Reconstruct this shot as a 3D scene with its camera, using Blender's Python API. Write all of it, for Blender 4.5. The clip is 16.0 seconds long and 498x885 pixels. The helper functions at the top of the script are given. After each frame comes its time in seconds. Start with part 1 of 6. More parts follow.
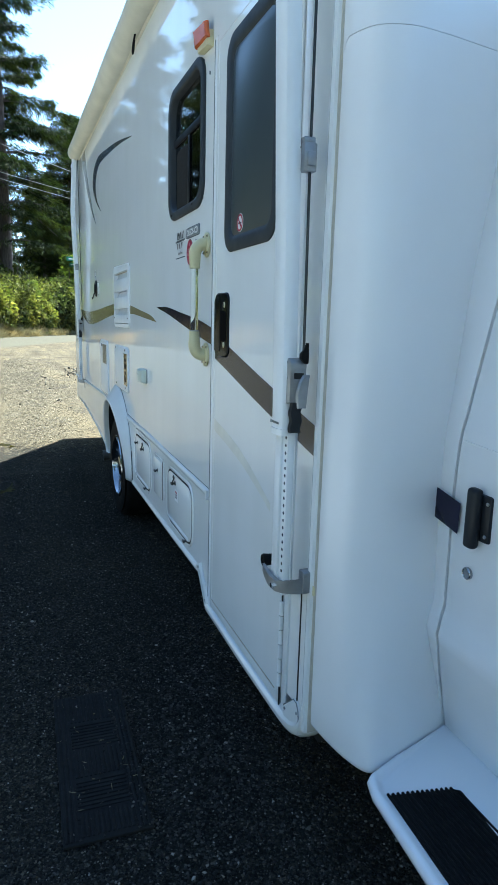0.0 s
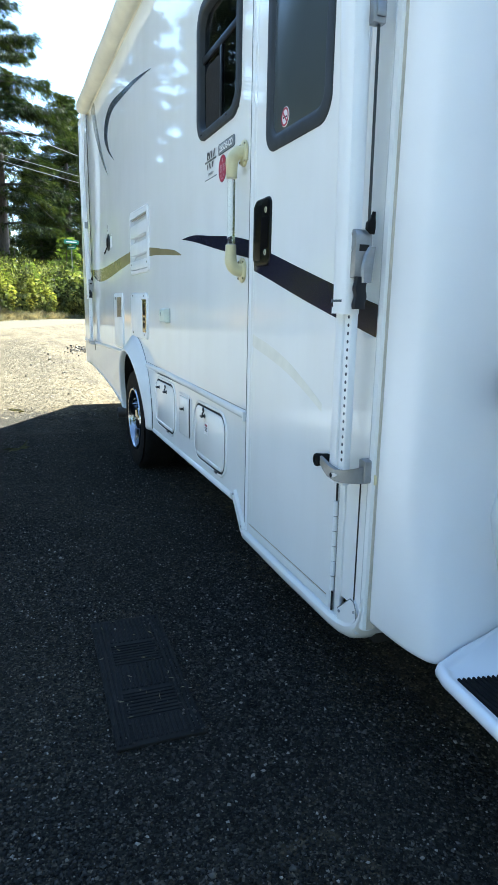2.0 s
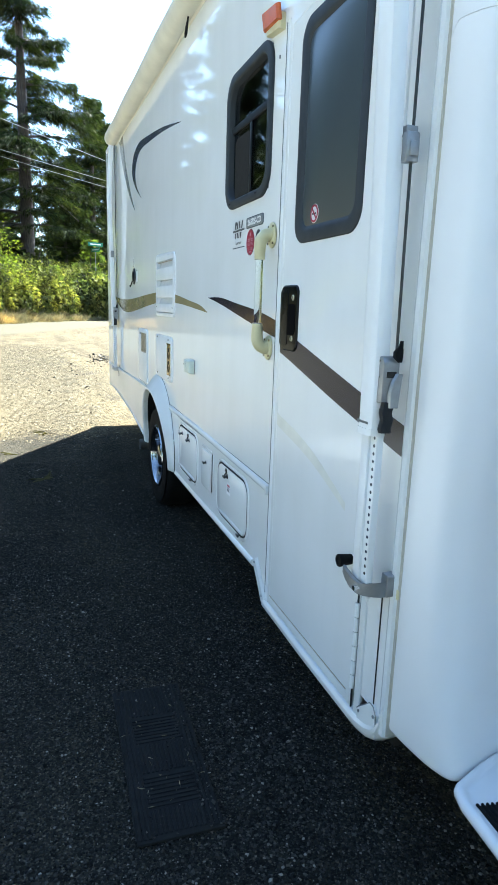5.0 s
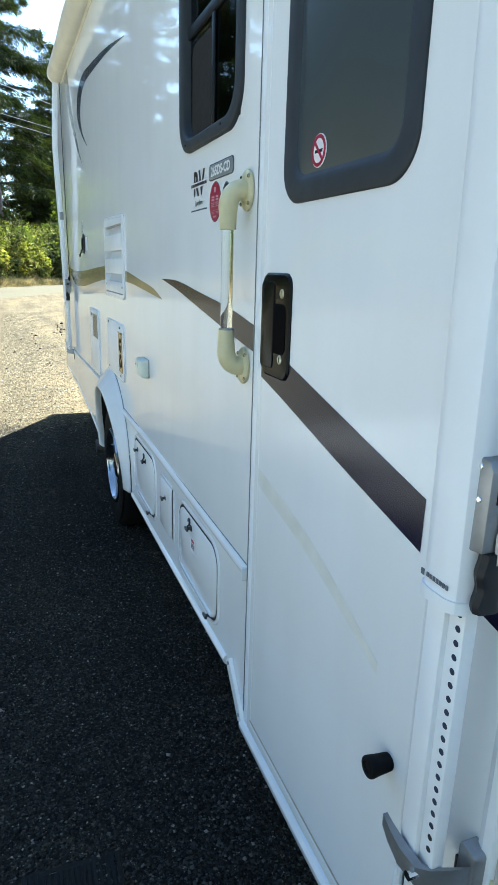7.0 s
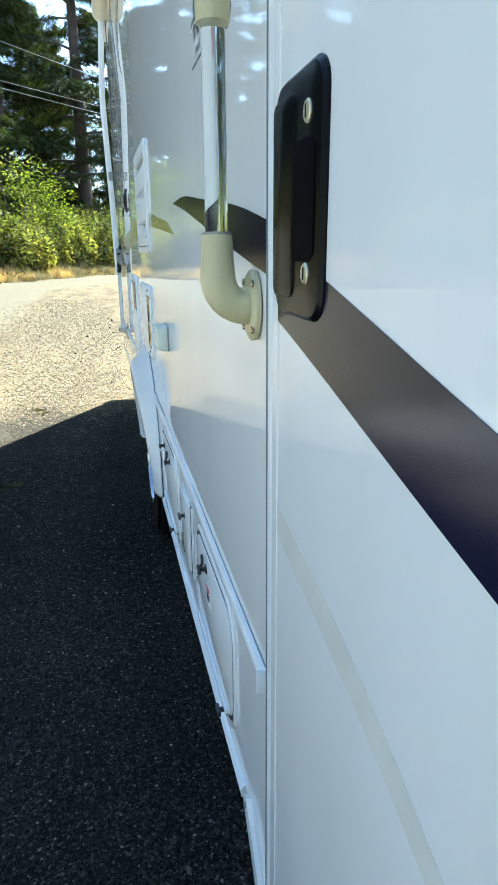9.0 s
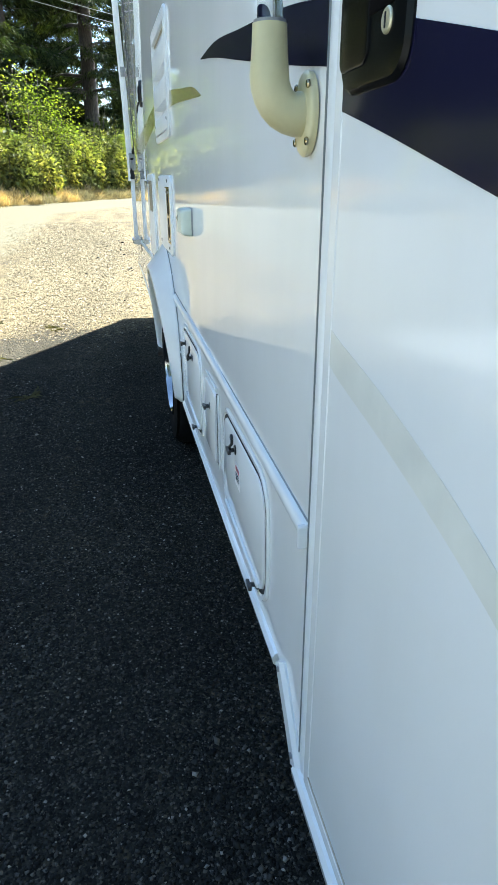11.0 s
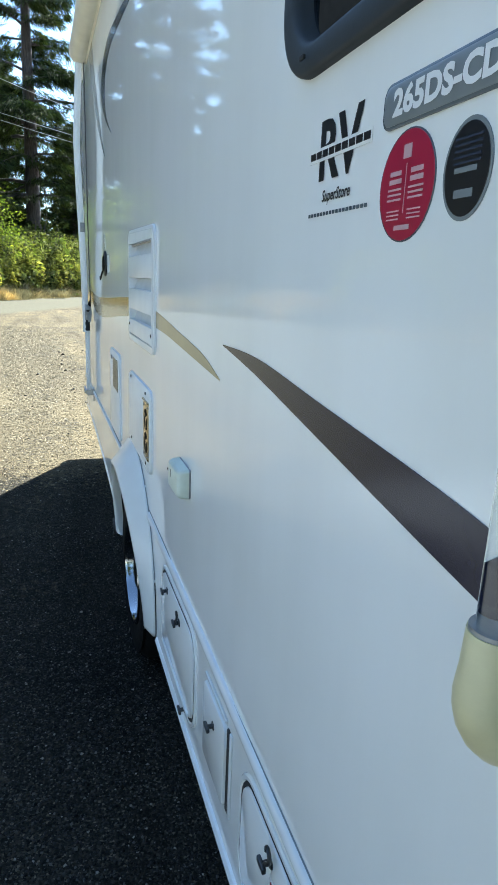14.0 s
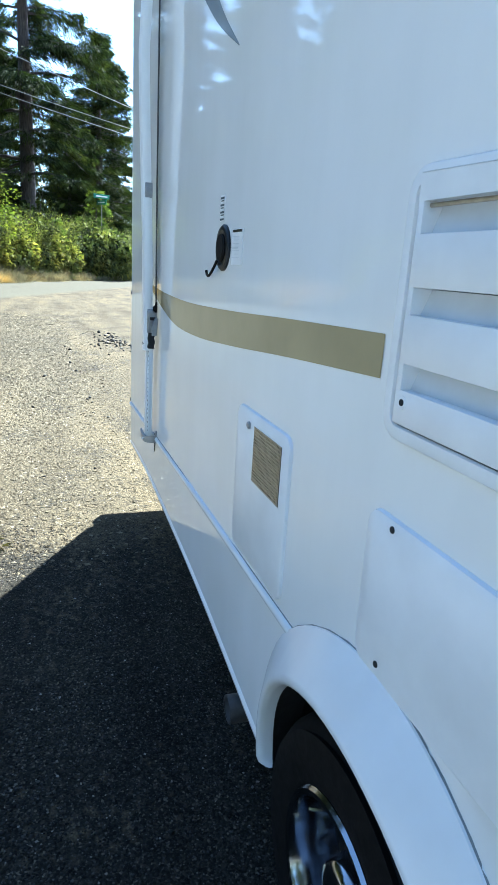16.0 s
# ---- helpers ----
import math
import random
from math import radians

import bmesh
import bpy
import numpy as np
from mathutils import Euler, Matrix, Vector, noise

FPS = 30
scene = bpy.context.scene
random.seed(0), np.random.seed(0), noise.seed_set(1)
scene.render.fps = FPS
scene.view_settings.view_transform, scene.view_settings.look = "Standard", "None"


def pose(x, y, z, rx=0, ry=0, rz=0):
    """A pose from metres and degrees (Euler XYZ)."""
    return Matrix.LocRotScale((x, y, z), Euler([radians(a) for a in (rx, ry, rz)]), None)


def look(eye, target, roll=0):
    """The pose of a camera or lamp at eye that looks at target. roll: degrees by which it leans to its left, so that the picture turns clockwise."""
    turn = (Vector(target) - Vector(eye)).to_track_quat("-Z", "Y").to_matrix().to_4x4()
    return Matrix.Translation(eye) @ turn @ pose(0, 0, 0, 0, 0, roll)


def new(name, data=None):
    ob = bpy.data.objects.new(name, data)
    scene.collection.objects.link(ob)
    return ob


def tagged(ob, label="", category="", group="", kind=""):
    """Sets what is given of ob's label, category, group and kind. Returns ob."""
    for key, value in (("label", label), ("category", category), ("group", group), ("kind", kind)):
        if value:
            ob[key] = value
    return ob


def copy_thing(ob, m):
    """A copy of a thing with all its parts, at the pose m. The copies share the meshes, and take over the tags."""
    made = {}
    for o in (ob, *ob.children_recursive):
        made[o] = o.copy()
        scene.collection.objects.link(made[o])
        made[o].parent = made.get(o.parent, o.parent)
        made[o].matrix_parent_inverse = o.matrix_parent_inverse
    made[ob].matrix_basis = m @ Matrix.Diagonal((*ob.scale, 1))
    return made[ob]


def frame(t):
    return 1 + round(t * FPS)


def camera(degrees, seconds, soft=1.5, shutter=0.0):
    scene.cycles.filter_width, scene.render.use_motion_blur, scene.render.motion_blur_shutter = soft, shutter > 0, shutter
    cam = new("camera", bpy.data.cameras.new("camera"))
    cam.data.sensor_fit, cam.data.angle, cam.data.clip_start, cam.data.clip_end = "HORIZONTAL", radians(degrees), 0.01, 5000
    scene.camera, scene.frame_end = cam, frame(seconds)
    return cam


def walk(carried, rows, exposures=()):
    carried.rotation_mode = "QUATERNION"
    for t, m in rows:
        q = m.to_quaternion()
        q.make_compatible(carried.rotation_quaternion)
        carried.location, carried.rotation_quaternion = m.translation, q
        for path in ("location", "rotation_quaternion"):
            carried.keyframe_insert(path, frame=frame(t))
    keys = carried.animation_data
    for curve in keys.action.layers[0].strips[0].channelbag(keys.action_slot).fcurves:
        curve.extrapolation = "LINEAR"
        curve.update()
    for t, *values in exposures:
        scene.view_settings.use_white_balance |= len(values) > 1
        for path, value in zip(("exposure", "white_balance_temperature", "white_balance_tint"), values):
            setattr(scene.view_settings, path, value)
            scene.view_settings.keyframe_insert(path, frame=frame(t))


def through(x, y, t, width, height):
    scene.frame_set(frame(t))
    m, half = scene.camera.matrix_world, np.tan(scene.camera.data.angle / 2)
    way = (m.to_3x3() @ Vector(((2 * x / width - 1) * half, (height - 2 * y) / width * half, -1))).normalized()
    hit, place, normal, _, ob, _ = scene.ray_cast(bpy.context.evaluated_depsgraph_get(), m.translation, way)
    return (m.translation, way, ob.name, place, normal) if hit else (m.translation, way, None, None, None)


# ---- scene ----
cam = camera(44.0, 16.0)
PATH = [
    (0, (-1.354, 0.632, 1.282), (0.476, -0.076, 0.897), 1.5),
    (0.5, (-1.308, 0.702, 1.169), (0.497, -0.077, 0.799), -0.4),
    (1, (-1.289, 0.747, 1.089), (0.527, 0.007, 0.694), 0.2),
    (1.5, (-1.293, 0.75, 1.058), (0.518, 0.014, 0.633), 0.1),
    (2, (-1.302, 0.751, 1.046), (0.518, 0.041, 0.617), 1.1),
    (2.5, (-1.299, 0.762, 1.02), (0.527, 0.082, 0.572), 1.9),
    (3, (-1.283, 0.765, 1.01), (0.527, 0.048, 0.551), 2.1),
    (3.5, (-1.282, 0.75, 1.056), (0.526, -0.006, 0.656), 1.5),
    (4, (-1.296, 0.745, 1.14), (0.526, 0.044, 0.703), 1.4),
    (4.2, (-1.311, 0.762, 1.185), (0.533, 0.113, 0.761), 1.8),
    (6.3, (-0.908, 0.757, 1.371), (0.881, 0.016, 0.869), 3.2),
    (6.5, (-0.814, 0.73, 1.382), (0.914, -0.154, 0.901), 4.0),
    (6.8, (-0.673, 0.594, 1.369), (1.078, -0.225, 0.857), 1.8),
    (7, (-0.577, 0.489, 1.373), (1.215, -0.215, 0.832), 1.6),
    (7.5, (-0.337, 0.412, 1.372), (1.473, -0.188, 0.769), 1.0),
    (8, (-0.161, 0.315, 1.371), (1.604, -0.4, 0.76), 2.6),
    (8.5, (-0.044, 0.187, 1.311), (1.823, -0.201, 0.707), -0.9),
    (8.7, (-0.019, 0.178, 1.277), (1.85, -0.255, 0.71), -0.6),
    (10.8, (-0.006, 0.215, 1.019), (1.769, -0.17, 0.179), -0.8),
    (11, (0.0, 0.22, 1.104), (1.797, -0.168, 0.317), -0.1),
    (11.5, (-0.033, 0.245, 1.223), (1.831, -0.06, 0.567), -1.8),
    (12, (-0.031, 0.229, 1.337), (1.869, -0.031, 0.768), -1.1),
    (12.5, (-0.021, 0.209, 1.418), (1.858, -0.173, 0.848), 0.5),
    (13, (0.108, 0.303, 1.405), (1.915, -0.292, 0.788), 3.8),
    (13.5, (0.247, 0.338, 1.412), (1.987, -0.496, 0.885), 5.1),
    (14, (0.439, 0.298, 1.443), (2.273, -0.32, 0.938), 2.4),
    (14.5, (0.738, 0.36, 1.426), (2.62, -0.141, 0.971), 0.1),
    (15, (1.104, 0.392, 1.428), (2.934, -0.232, 0.916), 1.8),
    (15.5, (1.51, 0.41, 1.442), (3.397, 0.02, 0.907), 3.0),
    (16, (1.933, 0.486, 1.453), (3.747, -0.156, 0.907), 3.5),
]
EXPOSURES = [(0, 3.20, 5740, -1.0), (0.5, 3.25, 5580, -1.0), (1, 3.61, 5730, 2.0), (2, 3.74, 5990, 2.0), (3, 3.78, 6210, 2.0), (3.5, 4.06, 6360, 2.0), (4.2, 3.71, 6010, 1.0),
             (6.3, 3.82, 6360, 2.0), (6.5, 3.78, 6330, 2.0), (7, 3.53, 6130, 1.0), (7.5, 3.71, 6185, 1.0), (8, 3.56, 6240, 1.0), (8.7, 3.65, 6160, 1.0), (10.8, 3.81, 6390, 2.0),
             (12, 3.65, 6090, 2.0), (13, 3.55, 6110, 2.0), (13.5, 3.34, 5970, 2.0), (14, 3.27, 5920, 2.0), (15, 3.16, 5560, 3.0), (15.5, 3.03, 5510, 2.0), (16, 3.33, 5430, 3.0)]
walk(cam, [(t, look(eye, target, roll)) for t, eye, target, roll in PATH], EXPOSURES)

# ---------------------------------------------------------------- light
SUN_EL, SUN_AZ = 44.0, -32.0          # degrees; azimuth from +x towards +y
sun_dir = Vector((math.cos(radians(SUN_EL)) * math.cos(radians(SUN_AZ)),
                  math.cos(radians(SUN_EL)) * math.sin(radians(SUN_AZ)), math.sin(radians(SUN_EL))))
world = bpy.data.worlds.new("sky")
scene.world = world
world.use_nodes = True
wn = world.node_tree
sky = wn.nodes.new("ShaderNodeTexSky")
sky.sky_type, sky.sun_disc = "NISHITA", False
sky.sun_elevation, sky.sun_rotation = radians(SUN_EL), radians(90 - SUN_AZ)
sky.air_density, sky.dust_density, sky.ozone_density = 1.0, 0.15, 1.4
wn.links.new(sky.outputs[0], wn.nodes["Background"].inputs[0])
wn.nodes["Background"].inputs[1].default_value = 0.045
sun = new("sun", bpy.data.lights.new("sun", "SUN"))
sun.data.energy, sun.data.angle, sun.data.color = 4.6, radians(0.55), (1.0, 0.95, 0.86)
sun.matrix_world = look(sun_dir * 60, (0, 0, 0))

# ---------------------------------------------------------------- materials


def nodes_of(name):
    m = bpy.data.materials.new(name)
    m.use_nodes = True
    nt = m.node_tree
    return m, nt, nt.nodes["Principled BSDF"]


def link(nt, a, b):
    nt.links.new(a, b)


def noise_node(nt, scale, detail=4.0, rough=0.55, coord="Object", stretch=None):
    tc = nt.nodes.new("ShaderNodeTexCoord")
    n = nt.nodes.new("ShaderNodeTexNoise")
    n.inputs["Scale"].default_value, n.inputs["Detail"].default_value, n.inputs["Roughness"].default_value = scale, detail, rough
    if stretch:
        mp = nt.nodes.new("ShaderNodeMapping")
        mp.inputs["Scale"].default_value = stretch
        link(nt, tc.outputs[coord], mp.inputs[0])
        link(nt, mp.outputs[0], n.inputs["Vector"])
    else:
        link(nt, tc.outputs[coord], n.inputs["Vector"])
    return n


def ramp(nt, src, stops):
    r = nt.nodes.new("ShaderNodeValToRGB")
    while len(r.color_ramp.elements) < len(stops):
        r.color_ramp.elements.new(0.5)
    for e, (p, c) in zip(r.color_ramp.elements, stops):
        e.position, e.color = p, (*c, 1.0) if len(c) == 3 else c
    link(nt, src, r.inputs[0])
    return r


def mix_rgb(nt, fac, a, b, mode="MIX"):
    mx = nt.nodes.new("ShaderNodeMix")
    mx.data_type, mx.blend_type = "RGBA", mode
    for sock, v in ((mx.inputs[0], fac), (mx.inputs[6], a), (mx.inputs[7], b)):
        if isinstance(v, (int, float)):
            sock.default_value = v
        elif isinstance(v, tuple):
            sock.default_value = (*v, 1.0)
        else:
            link(nt, v, sock)
    return mx.outputs[2]


def bump(nt, bsdf, src, dist, strength=1.0, prev=None):
    b = nt.nodes.new("ShaderNodeBump")
    b.inputs["Distance"].default_value, b.inputs["Strength"].default_value = dist, strength
    link(nt, src, b.inputs["Height"])
    if prev:
        link(nt, prev.outputs[0], b.inputs["Normal"])
    link(nt, b.outputs[0], bsdf.inputs["Normal"])
    return b


def surface(name, colour, rough=0.5, metal=0.0, vary=0.12, scale=8.0, fine=0.0, fine_scale=120.0, coat=0.0, spec=0.5):
    """A plain surface with stains at one scale and grain at another."""
    m, nt, b = nodes_of(name)
    n = noise_node(nt, scale)
    dark = tuple(c * (1 - vary) for c in colour)
    light = tuple(min(1.0, c * (1 + vary * 0.6)) for c in colour)
    link(nt, ramp(nt, n.outputs[0], [(0.3, dark), (0.7, light)]).outputs[0], b.inputs["Base Color"])
    rr = ramp(nt, noise_node(nt, scale * 3).outputs[0], [(0.3, (rough * 0.93,) * 3), (0.7, (min(1, rough * 1.08),) * 3)])
    link(nt, rr.outputs[0], b.inputs["Roughness"])
    b.inputs["Metallic"].default_value = metal
    b.inputs["Specular IOR Level"].default_value = spec
    b.inputs["Coat Weight"].default_value = coat
    b.inputs["Coat Roughness"].default_value = 0.05
    if fine:
        bump(nt, b, noise_node(nt, fine_scale, 2.0).outputs[0], fine)
    return m


def gelcoat(name, tone=(0.80, 0.81, 0.80), rough=0.013, wave=0.00012):
    """Glossy white fibreglass: long soft waves, faint streaks of dirt, fine orange peel."""
    m, nt, b = nodes_of(name)
    streak = noise_node(nt, 1.0, 5.0, 0.6, stretch=(7.0, 7.0, 0.9))
    blot = noise_node(nt, 2.2, 3.0)
    c1 = ramp(nt, streak.outputs[0], [(0.35, tuple(c * 0.972 for c in tone)), (0.6, tone)]).outputs[0]
    c2 = ramp(nt, blot.outputs[0], [(0.3, (0.95, 0.95, 0.93)), (0.6, (1, 1, 1))]).outputs[0]
    link(nt, mix_rgb(nt, 1.0, c1, c2, "MULTIPLY"), b.inputs["Base Color"])
    link(nt, ramp(nt, noise_node(nt, 5.0).outputs[0], [(0.3, (rough * 0.7,) * 3), (0.75, (rough * 1.7,) * 3)]).outputs[0], b.inputs["Roughness"])
    b.inputs["IOR"].default_value = 1.52
    wv = bump(nt, b, noise_node(nt, 1.2, 2.0, 0.4).outputs[0], wave)
    bump(nt, b, noise_node(nt, 60.0, 1.0).outputs[0], 0.000012, 1.0, wv)
    return m


M = {}
M["gelcoat"] = gelcoat("white_gelcoat")
M["door_white"] = gelcoat("white_door_skin", (0.79, 0.80, 0.795), 0.03, 0.0003)
M["cab_paint"] = surface("white_cab_paint", (0.77, 0.78, 0.79), 0.24, vary=0.035, scale=2.5, fine=0.00002, fine_scale=70)
M["cab_gloss"] = surface("glossy_white_cab_paint", (0.77, 0.78, 0.79), 0.09, vary=0.03, scale=2.5, fine=0.00001, fine_scale=60)
M["trim_white"] = surface("white_trim_plastic", (0.74, 0.76, 0.76), 0.22, vary=0.06, scale=6)
M["plastic_white"] = surface("white_moulded_plastic", (0.76, 0.78, 0.79), 0.3, vary=0.06, scale=9)
M["alu_white"] = surface("white_powder_coat", (0.75, 0.77, 0.78), 0.3, vary=0.05, scale=5)
M["yellowed"] = surface("yellowed_plastic", (0.60, 0.55, 0.33), 0.36, vary=0.12, scale=18, fine=0.00015, fine_scale=250)
M["awning_vinyl"] = surface("cream_vinyl_awning", (0.66, 0.62, 0.50), 0.5, vary=0.14, scale=5, fine=0.0003, fine_scale=200)
M["navy"] = surface("navy_vinyl_decal", (0.010, 0.010, 0.030), 0.14, vary=0.2, scale=6, spec=0.3)
M["slate"] = surface("slate_vinyl_decal", (0.045, 0.055, 0.085), 0.12, vary=0.15, scale=6)
M["grey_vinyl"] = surface("grey_vinyl_decal", (0.21, 0.23, 0.235), 0.14, vary=0.12, scale=6)
M["gold"] = surface("khaki_gold_vinyl_decal", (0.30, 0.25, 0.135), 0.13, vary=0.12, scale=5)
M["black_plastic"] = surface("black_plastic", (0.010, 0.0125, 0.016), 0.42, vary=0.15, scale=4, spec=0.28)
M["window_rubber"] = surface("soft_black_window_frame", (0.026, 0.032, 0.038), 0.6, vary=0.2, scale=9, fine=0.0001, fine_scale=300, spec=0.35)
M["insect_screen"] = surface("dark_insect_screen", (0.024, 0.023, 0.021), 0.85, vary=0.15, scale=30, spec=0.1)
M["gloss_black"] = surface("glossy_black_plastic", (0.0045, 0.005, 0.006), 0.22, vary=0.1, scale=4, spec=0.12)
M["rubber"] = surface("black_rubber", (0.006, 0.006, 0.0062), 0.75, vary=0.3, scale=20, fine=0.0003, fine_scale=200, spec=0.15)
# for joints; holes and slots are solid pieces with their shade in this colour
M["gap"] = surface("dark_gap", (0.02, 0.02, 0.02), 0.9, vary=0.3)
M["steel"] = surface("dull_grey_cast_metal", (0.30, 0.31, 0.32), 0.42, 0.75, vary=0.2, scale=25)
M["sooty_steel"] = surface("sooty_exhaust_steel", (0.11, 0.105, 0.10), 0.6, 0.6, vary=0.35, scale=30)
M["chrome"] = surface("chrome", (0.34, 0.35, 0.37), 0.14, 1.0, vary=0.05, scale=14)
M["bright_steel"] = surface("polished_steel_tube", (0.78, 0.78, 0.76), 0.08, 1.0, vary=0.08, scale=14)
M["brass"] = surface("tarnished_brass", (0.40, 0.33, 0.21), 0.22, 1.0, vary=0.3, scale=40)
M["amber"] = surface("amber_lens", (0.55, 0.11, 0.02), 0.2, vary=0.15, scale=30)
M["lamp_lens"] = surface("milky_green_lens", (0.60, 0.655, 0.57), 0.3, vary=0.08, scale=30, fine=0.00008, fine_scale=160)
M["sealant"] = surface("aged_sealant", (0.50, 0.47, 0.40), 0.5, vary=0.15, scale=20)
M["badge_grey"] = surface("silver_grey_badge", (0.17, 0.19, 0.205), 0.3, vary=0.1, scale=30)
M["white_ink"] = surface("white_print", (0.75, 0.75, 0.75), 0.3, vary=0.04)
M["black_ink"] = surface("black_print", (0.015, 0.015, 0.018), 0.3, vary=0.2)
M["grey_ink"] = surface("grey_badge", (0.10, 0.12, 0.14), 0.25, vary=0.1)
M["red_ink"] = surface("red_print", (0.36, 0.015, 0.05), 0.3, vary=0.1)
M["ghost"] = surface("yellowed_glue_trace", (0.735, 0.735, 0.672), 0.07, vary=0.08, scale=14)
M["under"] = surface("dark_underbody", (0.018, 0.017, 0.016), 0.85, vary=0.4, scale=12)
M["mesh_metal"] = surface("aluminium_mesh", (0.42, 0.38, 0.30), 0.4, 0.7, vary=0.2, scale=60)
M["interior"] = surface("dim_interior_panel", (0.10, 0.10, 0.10), 0.7, vary=0.2, scale=4)
# greyer than the vent panel: shade of the recesses is put into the colour
M["louvre"] = surface("shade_grey_louvre_plastic", (0.62, 0.65, 0.67), 0.4, vary=0.12, scale=9)
M["shade"] = surface("grey_door_blind", (0.22, 0.28, 0.33), 0.8, vary=0.1, scale=12)
M["green_sign"] = surface("green_street_sign", (0.01, 0.17, 0.10), 0.35, vary=0.1)
M["wood_pole"] = surface("weathered_post", (0.2, 0.19, 0.17), 0.8, vary=0.25, scale=10)
M["cable"] = surface("pale_overhead_cable", (0.2, 0.2, 0.2), 0.5, 0.3, vary=0.1)


def glass_mat(name, tint, rough):
    m, nt, b = nodes_of(name)
    b.inputs["Transmission Weight"].default_value, b.inputs["Roughness"].default_value, b.inputs["IOR"].default_value = 1.0, rough, 1.5
    link(nt, ramp(nt, noise_node(nt, 6).outputs[0], [(0.3, tint), (0.7, tuple(c * 1.15 for c in tint))]).outputs[0], b.inputs["Base Color"])
    return m


M["glass"] = glass_mat("tinted_glass", (0.16, 0.18, 0.19), 0.0)
M["hazy_glass"] = surface("dusty_tinted_pane", (0.050, 0.065, 0.075), 0.30, vary=0.12, scale=3, spec=0.55)


def bark_mat():
    m, nt, b = nodes_of("conifer_bark")
    n = noise_node(nt, 3.0, 6.0, 0.65, stretch=(6, 6, 1))
    link(nt, ramp(nt, n.outputs[0], [(0.3, (0.028, 0.022, 0.020)), (0.7, (0.10, 0.08, 0.07))]).outputs[0], b.inputs["Base Color"])
    b.inputs["Roughness"].default_value = 0.9
    bump(nt, b, n.outputs[0], 0.05)
    return m


def leaf_mat(name, dark, light, through=0.25, turn=(1.2, 1.15, 1.0), glow=(1.0, 1.15, 0.5)):
    m, nt, b = nodes_of(name)
    geo = nt.nodes.new("ShaderNodeNewGeometry")
    big = noise_node(nt, 0.35, 2.0)
    a = ramp(nt, geo.outputs["Random Per Island"], [(0.0, dark), (1.0, light)]).outputs[0]
    v = ramp(nt, big.outputs[0], [(0.32, (0.45, 0.55, 0.55)), (0.5, (0.9, 0.95, 0.85)), (0.68, (1.5, 1.35, 0.9))]).outputs[0]
    col = mix_rgb(nt, 1.0, a, v, "MULTIPLY")
    # clumps of darker and lighter tone paint in shaded gaps and sunlit sprays
    clump = noise_node(nt, 1.9, 3.0)
    col = mix_rgb(nt, 1.0, col, ramp(nt, clump.outputs[0], [(0.36, tuple(c * 0.4 for c in turn)), (0.52, (1.0, 1.0, 1.0)), (0.66, turn)]).outputs[0], "MULTIPLY")
    link(nt, col, b.inputs["Base Color"])
    b.inputs["Roughness"].default_value = 0.7
    b.inputs["Specular IOR Level"].default_value = 0.08
    tr = nt.nodes.new("ShaderNodeBsdfTranslucent")
    link(nt, mix_rgb(nt, 1.0, col, glow, "MULTIPLY"), tr.inputs[0])
    ms = nt.nodes.new("ShaderNodeMixShader")
    ms.inputs[0].default_value = through
    link(nt, b.outputs[0], ms.inputs[1])
    link(nt, tr.outputs[0], ms.inputs[2])
    link(nt, ms.outputs[0], nt.nodes["Material Output"].inputs[0])
    return m


M["bark"] = bark_mat()
M["needles"] = leaf_mat("fir_needles", (0.010, 0.016, 0.009), (0.074, 0.094, 0.036), 0.13)
M["leaves"] = leaf_mat("bush_leaves", (0.020, 0.026, 0.012), (0.275, 0.268, 0.10), 0.30, (1.6, 1.45, 1.1))
M["maple"] = leaf_mat("maple_leaves", (0.03, 0.046, 0.010), (0.27, 0.30, 0.05), 0.36)
M["leaves_b"] = leaf_mat("grey_green_leaves", (0.020, 0.030, 0.015), (0.25, 0.256, 0.115), 0.30, (1.55, 1.45, 1.2))
# lighter than the old firs' needles, partly to put sunlight into the colour
M["young_needles"] = leaf_mat("sunlit_young_fir_needles", (0.06, 0.088, 0.026), (0.24, 0.28, 0.084), 0.34)
M["dry_grass"] = leaf_mat("dry_grass", (0.20, 0.168, 0.112), (0.50, 0.435, 0.31), 0.2, (1.1, 1.02, 0.9), (1.0, 0.9, 0.6))


def gravel_mat(name, palette, size):
    m, nt, b = nodes_of(name)
    geo = nt.nodes.new("ShaderNodeNewGeometry")
    link(nt, ramp(nt, geo.outputs["Random Per Island"], palette).outputs[0], b.inputs["Base Color"])
    b.inputs["Roughness"].default_value = 0.85
    b.inputs["Specular IOR Level"].default_value = 0.06
    bump(nt, b, noise_node(nt, size, 3.0).outputs[0], 0.001)
    return m


STONES = [(0.0, (0.009, 0.009, 0.0085)), (0.5, (0.0265, 0.0258, 0.0238)), (0.85, (0.054, 0.052, 0.047)), (0.97, (0.110, 0.104, 0.092)), (1.0, (0.31, 0.29, 0.255))]
STRAW = [(0.0, (0.045, 0.038, 0.026)), (0.5, (0.088, 0.072, 0.045)), (0.85, (0.13, 0.108, 0.068)), (1.0, (0.24, 0.21, 0.15))]
M["stones"] = gravel_mat("loose_gravel", STONES, 200)
M["litter"] = gravel_mat("sun_pale_straw_and_chips", STRAW, 120)


